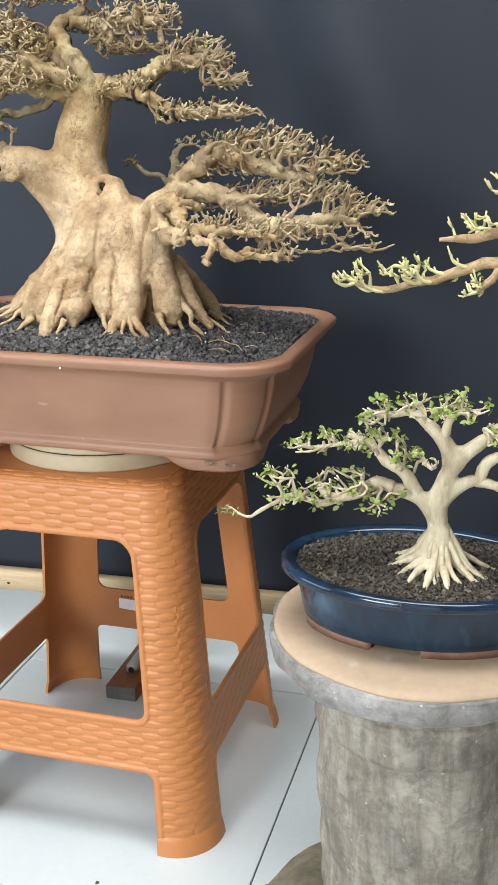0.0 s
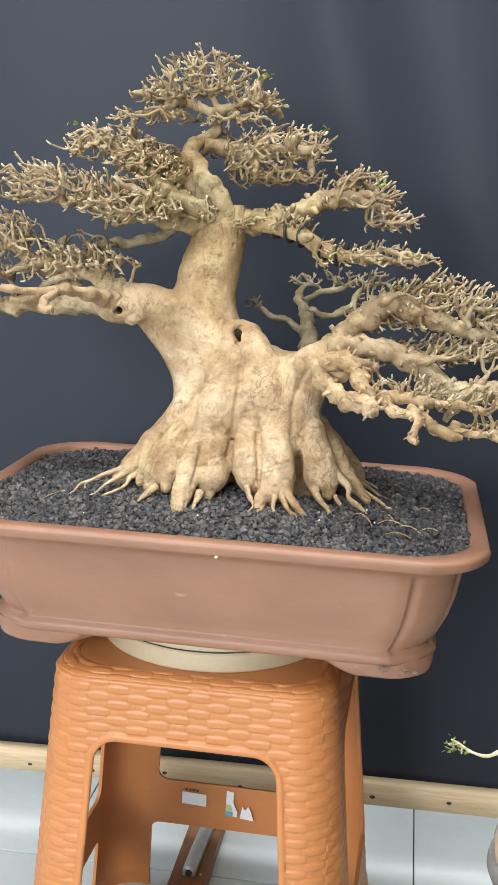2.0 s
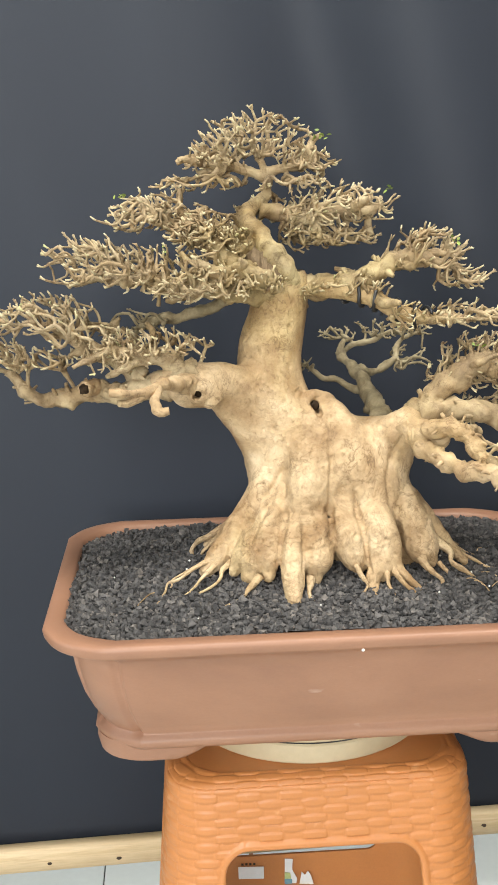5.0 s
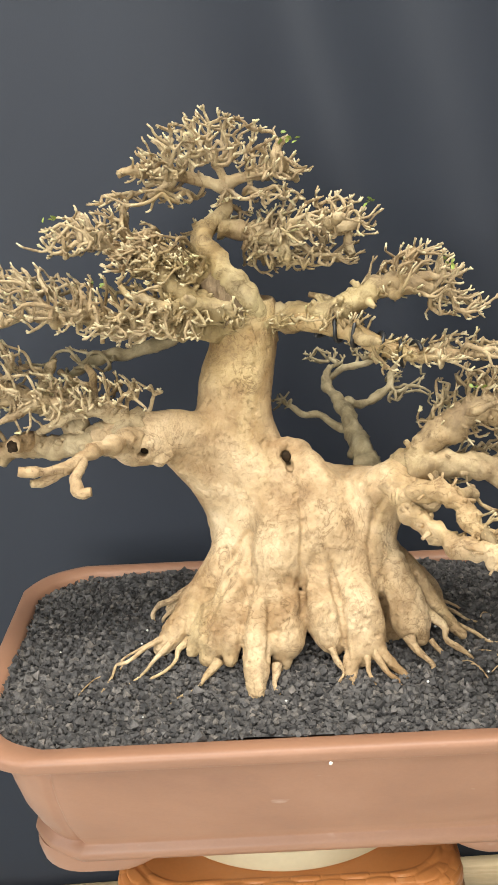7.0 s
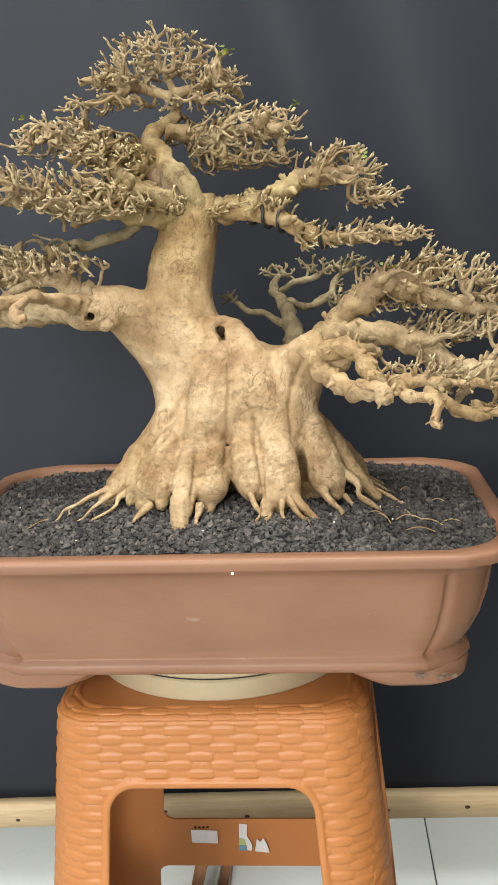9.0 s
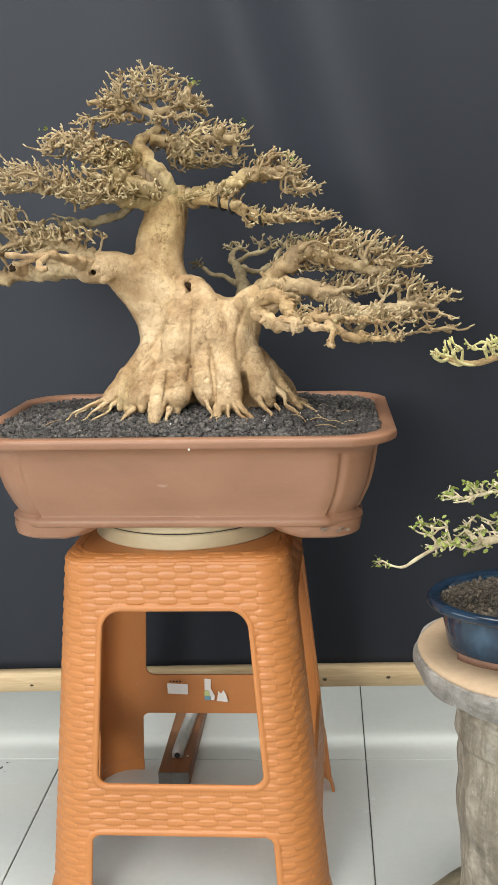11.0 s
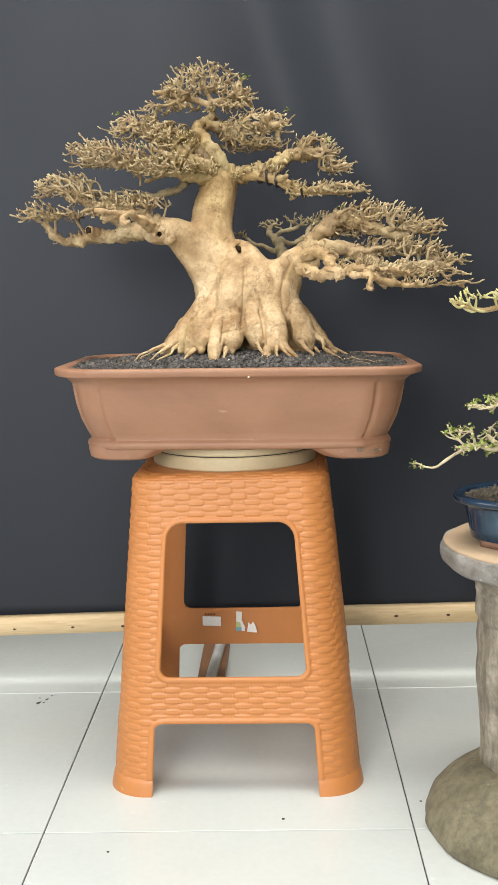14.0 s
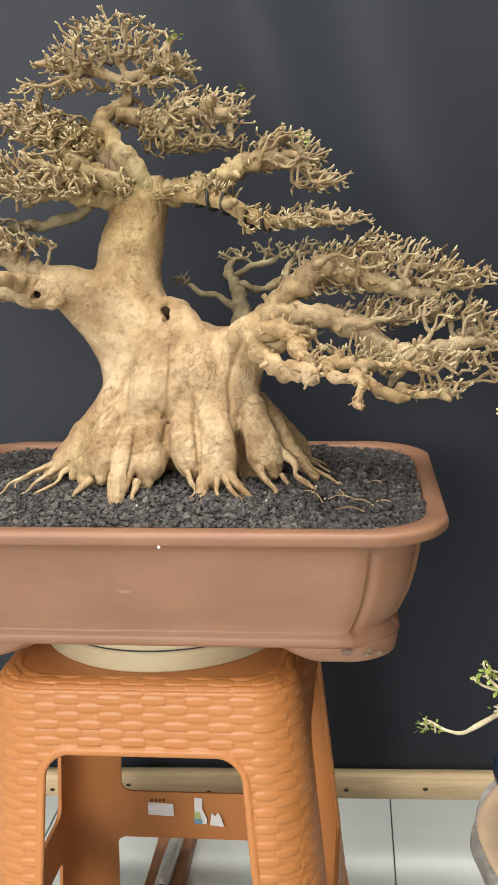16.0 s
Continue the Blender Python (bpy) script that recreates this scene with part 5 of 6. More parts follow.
C0 = (0.245, 0.315, 0.9)
pad(tree, limb["leader"][-14:] + limb["apex_left"] + limb["apex_right"],
    [((0.224, 0.332, 1.033), (0.062, 0.056, 0.027), 1.0), ((0.182, 0.330, 1.017), (0.030, 0.042, 0.012), 0.32), ((0.278, 0.332, 1.013), (0.032, 0.042, 0.014), 0.36)],
    330, 101, out_from=(0.235, 0.335, 1.0))
pad(tree, limb["apex_left"][:12] + limb["apex_right"][:10], [((0.178, 0.318, 0.996), (0.048, 0.044, 0.009), 1.0), ((0.262, 0.312, 0.994), (0.040, 0.036, 0.008), 0.7)], 90, 102, out_from=C0)
pad(tree, limb["up_left"], [((0.126, 0.318, 0.968), (0.056, 0.058, 0.022), 1.0), ((0.178, 0.300, 0.955), (0.040, 0.040, 0.018), 0.5)], 230, 103, out_from=C0)
pad(tree, limb["up_right"], [((0.312, 0.330, 0.970), (0.053, 0.056, 0.022), 1.0), ((0.275, 0.318, 0.962), (0.034, 0.04, 0.016), 0.4)], 210, 104, out_from=C0)
pad(tree, limb["up_right"][4:20], [((0.300, 0.336, 0.940), (0.058, 0.046, 0.012), 1.0)], 100, 105, out_from=C0, shoot=M_TWIG)
pad(tree, limb["up_right"][:14] + limb["leader"][45:70], [((0.240, 0.350, 0.968), (0.046, 0.034, 0.018), 1.0), ((0.275, 0.320, 0.950), (0.028, 0.026, 0.012), 0.6)], 100, 119, out_from=C0)
pad(tree, limb["up_left"][:20], [((0.188, 0.288, 0.944), (0.040, 0.034, 0.018), 1.0)], 80, 120, out_from=C0)
pad(tree, limb["mid_left"], [((0.082, 0.278, 0.922), (0.064, 0.066, 0.025), 1.0), ((0.060, 0.290, 0.938), (0.040, 0.045, 0.014), 0.35), ((0.152, 0.268, 0.914), (0.052, 0.055, 0.025), 0.8)], 340, 106, out_from=C0)
pad(tree, limb["mid_front"], [((0.180, 0.260, 0.904), (0.046, 0.036, 0.020), 1.0)], 110, 107, out_from=C0)
pad(tree, limb["grey_low"][8:], [((0.105, 0.312, 0.866), (0.044, 0.028, 0.012), 1.0)], 26, 108, 1.0, M_SHADED_TWIG, M_SHADED_TWIG, out_from=C0)
pad(tree, limb["right_up"][10:], [((0.390, 0.302, 0.926), (0.044, 0.052, 0.026), 1.0), ((0.422, 0.296, 0.900), (0.027, 0.045, 0.012), 0.4)], 210, 109, out_from=C0)
pad(tree, limb["right_up"][4:22] + limb["right_wired"][6:20], [((0.315, 0.282, 0.898), (0.040, 0.030, 0.012), 1.0)], 30, 110, out_from=C0)
pad(tree, limb["right_wired"][24:], [((0.420, 0.270, 0.866), (0.054, 0.050, 0.012), 1.0), ((0.365, 0.268, 0.866), (0.02, 0.03, 0.014), 0.3)], 120, 111, out_from=C0)
pad(tree, limb["left_up"], [((0.022, 0.270, 0.878), (0.056, 0.058, 0.020), 1.0), ((0.060, 0.266, 0.860), (0.045, 0.05, 0.014), 0.4)], 210, 112, out_from=(0.17, 0.27, 0.82))
pad(tree, limb["left"][36:], [((-0.022, 0.272, 0.842), (0.036, 0.046, 0.016), 1.0), ((0.020, 0.268, 0.838), (0.034, 0.045, 0.012), 0.5)], 120, 113, out_from=(0.17, 0.27, 0.82))
pad(tree, limb["left_top"] + limb["left"][:20], [((0.122, 0.252, 0.852), (0.056, 0.040, 0.014), 1.0), ((0.085, 0.252, 0.842), (0.04, 0.035, 0.014), 0.4)], 150, 114, out_from=(0.2, 0.29, 0.80))
# fringe of short shoots round the cut edge
ring = [Vector((0.249 + 0.026 * math.cos(a), 0.318 + 0.026 * math.sin(a), 0.893)) for a in np.linspace(math.pi, 2 * math.pi, 20)]
pad(tree, ring, [((0.224, 0.288, 0.902), (0.030, 0.015, 0.014), 1.8), ((0.282, 0.300, 0.893), (0.022, 0.014, 0.008), 0.7), ((0.222, 0.312, 0.884), (0.010, 0.016, 0.008), 0.3)], 125, 130, step=0.004, tip_len=(0.003, 0.006), out_from=(0.249, 0.330, 0.88))
pad(tree, limb["knot_low"][20:] + limb["knot_high"][16:], [((0.168, 0.284, 0.950), (0.034, 0.034, 0.014), 1.0), ((0.200, 0.280, 0.950), (0.016, 0.016, 0.010), 0.3)], 70, 131, out_from=C0)
H0 = (0.35, 0.25, 0.76)
pad(tree, limb["right_high"][14:], [((0.470, 0.284, 0.828), (0.076, 0.072, 0.022), 1.0), ((0.548, 0.282, 0.808), (0.042, 0.055, 0.015), 0.5), ((0.425, 0.277, 0.808), (0.045, 0.05, 0.018), 0.4)], 380, 115, out_from=H0)
pad(tree, limb["right_mid"][12:], [((0.520, 0.278, 0.778), (0.076, 0.072, 0.018), 1.0), ((0.588, 0.278, 0.759), (0.037, 0.045, 0.011), 0.36), ((0.450, 0.264, 0.772), (0.060, 0.05, 0.016), 0.5)], 340, 116, out_from=H0)
pad(tree, limb["elbow_top"][30:] + limb["right_mid"][40:], [((0.510, 0.180, 0.746), (0.056, 0.045, 0.012), 1.0), ((0.450, 0.180, 0.752), (0.040, 0.035, 0.010), 0.5), ((0.570, 0.222, 0.738), (0.044, 0.045, 0.010), 0.5)], 150, 117, out_from=H0, up=0.4)
pad(tree, limb["elbow_low"][6:] + limb["elbow_top"][50:], [((0.520, 0.146, 0.726), (0.036, 0.026, 0.007), 1.0), ((0.600, 0.224, 0.724), (0.034, 0.03, 0.007), 0.6)], 46, 121, out_from=H0, up=0.3)
pad(tree, limb["back_twist"][10:] + limb["back_small"][36:], [((0.365, 0.446, 0.830), (0.036, 0.020, 0.010), 1.0), ((0.322, 0.458, 0.828), (0.020, 0.016, 0.008), 0.6)], 50, 122, 1.0, M_SHADED_TWIG, M_SHADED_TWIG, 0.0010, out_from=(0.33, 0.40, 0.79))
pad(tree, limb["back_small_fork"][20:], [((0.404, 0.430, 0.834), (0.024, 0.018, 0.009), 1.0), ((0.396, 0.412, 0.802), (0.030, 0.026, 0.016), 1.2)], 60, 118, 1.0, M_SHADED_TWIG, M_SHADED_TWIG, 0.0010, out_from=(0.33, 0.40, 0.79))
pad(tree, limb["back_bare"][14:], [((0.278, 0.366, 0.806), (0.014, 0.012, 0.007), 1.0)], 12, 123, 1.0, M_SHADED_TWIG, M_SHADED_TWIG, 0.0010, out_from=(0.32, 0.33, 0.79))

# wire coils
for a0, b0, turns, seed in ((0, 9, 2.2, 1), (14, 26, 2.6, 2)):
    seg = limb["right_wired"][a0 + 8: b0 + 12]
    pts = []
    n = 60
    for k in range(n + 1):
        f = k / n * (len(seg) - 2)
        i = int(f)
        c = seg[i].lerp(seg[i + 1], f - i)
        d = (seg[i + 1] - seg[i]).normalized()
        u = d.cross(Vector((0, 0, 1))).normalized()
        w = d.cross(u)
        a = 2 * math.pi * turns * k / n + seed
        pts.append(c + (u * math.cos(a) + w * math.sin(a)) * 0.0106)
    g = Geo()
    g.tube(pts, [0.0017] * len(pts), 7)
    part("training_wire", g, M_WIRE, tree, "black coiled training wire")

# surface roots on the soil
S = soil_height
for k, (pl, rl) in enumerate((
    ([(0.165, 0.234, 0.641), (0.140, 0.222, 0.634), (0.124, 0.212, 0.625), (0.116, 0.202, 0.614), (0.110, 0.192, 0.607)], [0.0050, 0.0032, 0.0024, 0.0018, 0.0010]),
    ([(0.172, 0.232, 0.640), (0.152, 0.214, 0.629), (0.138, 0.204, 0.618), (0.128, 0.194, 0.608)], [0.0050, 0.0032, 0.0024, 0.0012]),
    ([(0.180, 0.226, 0.638), (0.160, 0.208, 0.624), (0.146, 0.200, 0.613)], [0.0048, 0.0030, 0.0014]),
    ([(0.170, 0.242, 0.640), (0.146, 0.242, 0.632), (0.126, 0.232, 0.622), (0.110, 0.226, 0.613)], [0.0045, 0.0028, 0.0018, 0.0010]),
    ([(0.206, 0.196, 0.632), (0.190, 0.184, 0.622), (0.170, 0.172, 0.615), (0.146, 0.170, 0.611)], [0.0060, 0.0032, 0.0026, 0.0014]),
    ([(0.239, 0.172, 0.626), (0.2385, 0.163, 0.615), (0.238, 0.155, 0.606)], [0.0062, 0.0050, 0.0034]),
    ([(0.256, 0.182, 0.634), (0.255, 0.172, 0.622), (0.257, 0.163, 0.611)], [0.0055, 0.0038, 0.0020]),
    ([(0.303, 0.192, 0.640), (0.308, 0.184, 0.626), (0.306, 0.176, 0.616), (0.299, 0.170, 0.611)], [0.0045, 0.0026, 0.0020, 0.0012]),
    ([(0.320, 0.190, 0.634), (0.317, 0.180, 0.622), (0.315, 0.172, 0.611)], [0.0070, 0.0048, 0.0028]),
    ([(0.332, 0.188, 0.634), (0.333, 0.178, 0.622), (0.333, 0.172, 0.612)], [0.0045, 0.0030, 0.0016]),
    ([(0.338, 0.190, 0.638), (0.348, 0.180, 0.624), (0.357, 0.170, 0.611)], [0.0060, 0.0046, 0.0026]),
    ([(0.371, 0.205, 0.640), (0.378, 0.196, 0.625), (0.383, 0.190, 0.611)], [0.0075, 0.0045, 0.0022]),
    ([(0.384, 0.232, 0.655), (0.402, 0.222, 0.634), (0.416, 0.212, 0.620), (0.424, 0.206, 0.611)], [0.0080, 0.0055, 0.0040, 0.0025]),
    ([(0.392, 0.215, 0.630), (0.395, 0.205, 0.618), (0.392, 0.198, 0.610)], [0.004, 0.0025, 0.0014]),
    ([(0.402, 0.250, 0.640), (0.430, 0.246, 0.623), (0.452, 0.236, 0.614), (0.468, 0.232, 0.609)], [0.0050, 0.0030, 0.0024, 0.0014]),
    ([(0.410, 0.275, 0.632), (0.435, 0.280, 0.618), (0.458, 0.288, 0.609)], [0.0040, 0.0024, 0.0012]),
    ([(0.405, 0.290, 0.635), (0.430, 0.300, 0.620), (0.448, 0.296, 0.611)], [0.0040, 0.0022, 0.0012]),
    ([(0.195, 0.290, 0.662), (0.170, 0.306, 0.645), (0.155, 0.318, 0.626), (0.150, 0.322, 0.612)], [0.0075, 0.0060, 0.0045, 0.0028]),
    ([(0.170, 0.296, 0.640), (0.160, 0.300, 0.628), (0.156, 0.300, 0.614)], [0.005, 0.0035, 0.002]),
)):
    surface_root([(x + (0.0 if i else (0.27 - x) * 0.06), y + (0.0 if i else 0.006), z + (0.0 if i else 0.004)) for i, (x, y, z) in enumerate(pl)], rl, tree, M_BARK, k)
# stray hair roots lying on the grit
hair = thing("root_hairs", "thin pale loose root hairs lying on the black grit", "roots", kind="stuff", at=(0.42, 0.2, 0.612))
g = Geo()
rng = random.Random(12)
for cx, cy, n in ((0.425, 0.185, 4), (0.45, 0.215, 3), (0.12, 0.195, 1), (0.46, 0.27, 2)):
    for _ in range(n):
        a, ln = rng.uniform(-0.9, 0.9), rng.uniform(0.010, 0.034)
        x, y = cx + rng.uniform(-0.03, 0.03), cy + rng.uniform(-0.02, 0.02)
        pts = []
        for k in range(6):
            t = k / 5
            xx, yy = x + math.cos(a) * ln * t, y + math.sin(a) * ln * t + 0.006 * math.sin(3 * t)
            pts.append((xx, yy, S(xx, yy) + 0.0020 + 0.0016 * math.sin(math.pi * t)))
        g.tube(pts, [0.0006] * 6, 5)
part("hair_mat", g, M_BARK, hair)
flecks = Geo()
for _ in range(26):
    x, y = rng.uniform(0.05, 0.47), rng.uniform(0.15, 0.40)
    r = rng.uniform(0.0008, 0.0020)
    o = Vector((x, y, S(x, y) + 0.0025))
    flecks.add([o + Vector(v) * r for v in ((1, 0, 0), (-1, 0, 0), (0, 1, 0), (0, -1, 0), (0, 0, 1), (0, 0, -1))],
               [(0, 2, 4), (2, 1, 4), (1, 3, 4), (3, 0, 4), (2, 0, 5), (1, 2, 5), (3, 1, 5), (0, 3, 5)])
fl = thing("white_flecks", "tiny white mineral flecks scattered on the grit", "gravel", kind="stuff", at=(0.26, 0.28, 0.61))
part("fleck_scatter", flecks, M_CHALK, fl)
# a few green leaves in the crown
g = Geo()
for c in ((0.292, 0.315, 1.033), (0.286, 0.318, 1.038), (0.352, 0.30, 0.985), (0.130, 0.275, 0.935), (0.430, 0.26, 0.835), (0.095, 0.30, 0.985), (0.41, 0.275, 0.935)):
    for _ in range(5):
        leaf(g, Vector(c) + Vector((rng.uniform(-1, 1), rng.uniform(-1, 1), rng.uniform(-.5, .5))) * 0.006, rng, rng.uniform(0.004, 0.007))
tagged(part("foliage", g, M_LEAF, tree, "a few small green leaves"), kind="stuff")


# ---- concrete pedestal, blue pot and small tree ----
def turned(cx, cy, prof, n=72, wob=0.003, seed=0.0, jitter=0.0):
    rings = []
    for r, z in prof:
        ring = []
        for k in range(n):
            a = 2 * math.pi * k / n
            q = Vector((math.cos(a), math.sin(a), 0))
            rr = r * (1 + jitter * noise.noise(q * 1.3 + Vector((seed, 0, z * 2)))) + wob * noise.noise(Vector((q.x * r, q.y * r, z)) * 28 + Vector((seed, 0, 0))) * min(1, r / 0.05)
            ring.append((cx + q.x * rr, cy + q.y * rr, z))
        rings.append(ring)
    return loft(rings)


def fine_profile(pts, per=5):
    p, r = curve([(a, 0, b) for a, b in pts], [0] * len(pts), per)
    return [(max(0.001, q.x), q.z) for q in p]


PX, PY = 0.693, 0.036


def pedestal_at(px, py, label):
    ped = thing("pedestal", label, "pedestal", at=(px, py, 0))
    part("base", turned(px - 0.006, py - 0.026, fine_profile([(0.166, -0.003), (0.172, 0.004), (0.168, 0.022), (0.150, 0.046), (0.128, 0.064), (0.108, 0.078), (0.090, 0.082)]), 72, 0.005, 1, 0.03), M_STONE_BASE, ped, "mossy flared concrete base")
    scar = bmesh.new()
    bmesh.ops.create_icosphere(scar, subdivisions=3, radius=0.026, matrix=Matrix.LocRotScale((px - 0.070, py - 0.128, 0.044), Euler((radians(35), radians(-12), 0)), (1, 1, 0.16)))
    for v in scar.verts:
        v.co += v.co.normalized() * 0.0030 * noise.noise(v.co * 160)
    part("scar", scar, M_MOSS, ped, "round rough mossy scar")
    part("column", turned(px, py, fine_profile([(0.096, 0.065), (0.097, 0.085), (0.098, 0.110), (0.101, 0.160), (0.104, 0.215), (0.1025, 0.262), (0.1020, 0.278), (0.1045, 0.282), (0.1065, 0.287), (0.1060, 0.296), (0.1050, 0.306), (0.1060, 0.316), (0.1075, 0.320), (0.1065, 0.324), (0.1035, 0.327), (0.1070, 0.332), (0.116, 0.341), (0.126, 0.350)]), 110, 0.004, 2, 0.012), M_STONE, ped, "stained weathered concrete column")
    part("rim", turned(px, py, fine_profile([(0.116, 0.344), (0.134, 0.3495), (0.147, 0.356), (0.1515, 0.364), (0.1525, 0.371), (0.151, 0.378), (0.147, 0.3815), (0.120, 0.382)], 7), 120, 0.0065, 3, 0.03), M_STONE_TOP, ped, "grey rough mortar rim")
    part("top", turned(px, py, [(0.100, 0.380), (0.1475, 0.3805), (0.1475, 0.3835), (0.143, 0.3862), (0.130, 0.3872), (0.06, 0.3874), (0.01, 0.3874)], 84, 0.0015, 4, 0.02), M_STONE_TABLE, ped, "smooth buff plaster top")
    return ped


pedestal_at(PX, PY, "weathered grey concrete pedestal with buff top on tiles")


def oval(cx, cy, hx, hy, z, n=96):
    return [(cx + hx * math.cos(2 * math.pi * k / n), cy + hy * math.sin(2 * math.pi * k / n), z) for k in range(n)]


BX, BY = 0.690, 0.022


def oval_pot(bx, by, z0):
    p = thing("bonsai_pot", "shallow oval blue glazed ceramic bonsai pot on the pedestal", "plant pot", at=(bx, by, z0))
    prof = [(0.100, 0.058, 0.006), (0.108, 0.065, 0.006), (0.1125, 0.0695, 0.009), (0.1150, 0.0720, 0.020), (0.1180, 0.0750, 0.040), (0.1205, 0.0775, 0.053), (0.1225, 0.0795, 0.0565),
            (0.1305, 0.0870, 0.0590), (0.1345, 0.0905, 0.0625), (0.1345, 0.0905, 0.0670), (0.1325, 0.0890, 0.0695), (0.1290, 0.0855, 0.0700), (0.1230, 0.0800, 0.0685), (0.1200, 0.0770, 0.0640), (0.1150, 0.0720, 0.045), (0.10, 0.06, 0.02)]
    smooth_by_angle(part("vessel", loft([oval(bx, by, a, b * 1.03, z0 + 0.93 * z) for a, b, z in prof]), M_BLUE, p), 60)
    rim = [(0.1349, 0.0909, 0.0622), (0.1353, 0.0913, 0.0645), (0.1349, 0.0909, 0.0672), (0.1328, 0.0893, 0.0700), (0.1290, 0.0855, 0.0705), (0.1228, 0.0798, 0.0690), (0.1215, 0.0785, 0.0675)]
    smooth_by_angle(part("rim", loft([oval(bx, by, a, b * 1.03, z0 + 0.93 * z) for a, b, z in rim], False, False), M_BLUE_RIM, p, "dark blue glossy rim"), 60)
    band = [(0.1346, 0.0906, 0.0606), (0.1352, 0.0912, 0.0610), (0.1353, 0.0913, 0.0617), (0.1350, 0.0910, 0.0622)]
    part("lip_band", loft([oval(bx, by, a, b * 1.03, z0 + 0.93 * z) for a, b, z in band], False, False), M_DARK, p, "thin dark line under the rim")
    for a0, a1 in ((200, 250), (275, 325), (20, 70), (110, 160)):
        rings = []
        for k in range(13):
            a = radians(a0 + (a1 - a0) * k / 12)
            rings.append([(bx + hx * math.cos(a), by + hy * math.sin(a), z0 + z) for hx, hy, z in ((0.113, 0.070, 0.0085), (0.1125, 0.0695, 0.0), (0.098, 0.056, 0.0), (0.098, 0.056, 0.0085))])
        part("foot", loft(rings), M_FOOT_CLAY, p, "brown clay foot")
    return p


oval_pot(BX, BY, 0.3874)
S2 = lambda x, y: 0.4475 + 0.012 * math.exp(-(((x - 0.700) / 0.05) ** 2 + ((y - 0.014) / 0.04) ** 2)) + 0.002 * noise.noise((x * 40, y * 40, 2.1))  # noqa: E731
grit("soil", BX, BY, 0.120, 0.077, S2, 5200, 0.0008, 0.0023, M_SOIL2, 8, 0, "dark damp potting soil with grit in the blue pot", oval=True)

small = thing("bonsai_tree", "small pale-barked bonsai tree with green leaf tufts in a blue pot", "bonsai tree", at=(0.712, -0.004, 0.46))
T2 = [([(0.714, -0.004, 0.455), (0.712, -0.005, 0.480), (0.709, -0.006, 0.505), (0.708, -0.006, 0.525), (0.714, -0.006, 0.545), (0.722, -0.006, 0.570)], [0.0165, 0.0118, 0.0098, 0.0104, 0.0088, 0.0072]),
      ([(0.706, -0.006, 0.515), (0.692, -0.008, 0.530), (0.678, -0.009, 0.535), (0.664, -0.010, 0.540)], [0.0082, 0.0070, 0.0062, 0.0052]),
      ([(0.714, -0.006, 0.530), (0.730, -0.004, 0.545), (0.746, -0.002, 0.550)], [0.0068, 0.0058, 0.0048]),
      ([(0.722, -0.006, 0.565), (0.712, -0.006, 0.585), (0.698, -0.006, 0.598)], [0.0085, 0.0070, 0.0050]),
      ([(0.722, -0.006, 0.568), (0.738, -0.004, 0.580), (0.752, -0.002, 0.592)], [0.0080, 0.0065, 0.0050])]
for (ex, ey), rr in (((0.668, -0.018), 0.005), ((0.672, 0.010), 0.006), ((0.690, -0.040), 0.005), ((0.705, -0.046), 0.005), ((0.722, -0.040), 0.0055), ((0.742, -0.026), 0.0055), ((0.738, 0.014), 0.006), ((0.680, -0.030), 0.0045), ((0.715, 0.030), 0.006)):
    T2.append(([(0.712 + (ex - 0.712) * 0.12, -0.004 + (ey + 0.004) * 0.15, 0.496), (0.712 + (ex - 0.712) * 0.45, -0.004 + (ey + 0.004) * 0.45, 0.474), (ex, ey, 0.4625), (ex + (ex - 0.712) * 0.25, ey + (ey + 0.004) * 0.25, 0.455)], [0.0052, rr * 0.80, rr * 0.62, rr * 0.3]))
part("trunk", fused([(0.006, T2)], 0.0014, rough=0.0007, seed=4.0), M_PALE, small)
sl = {}
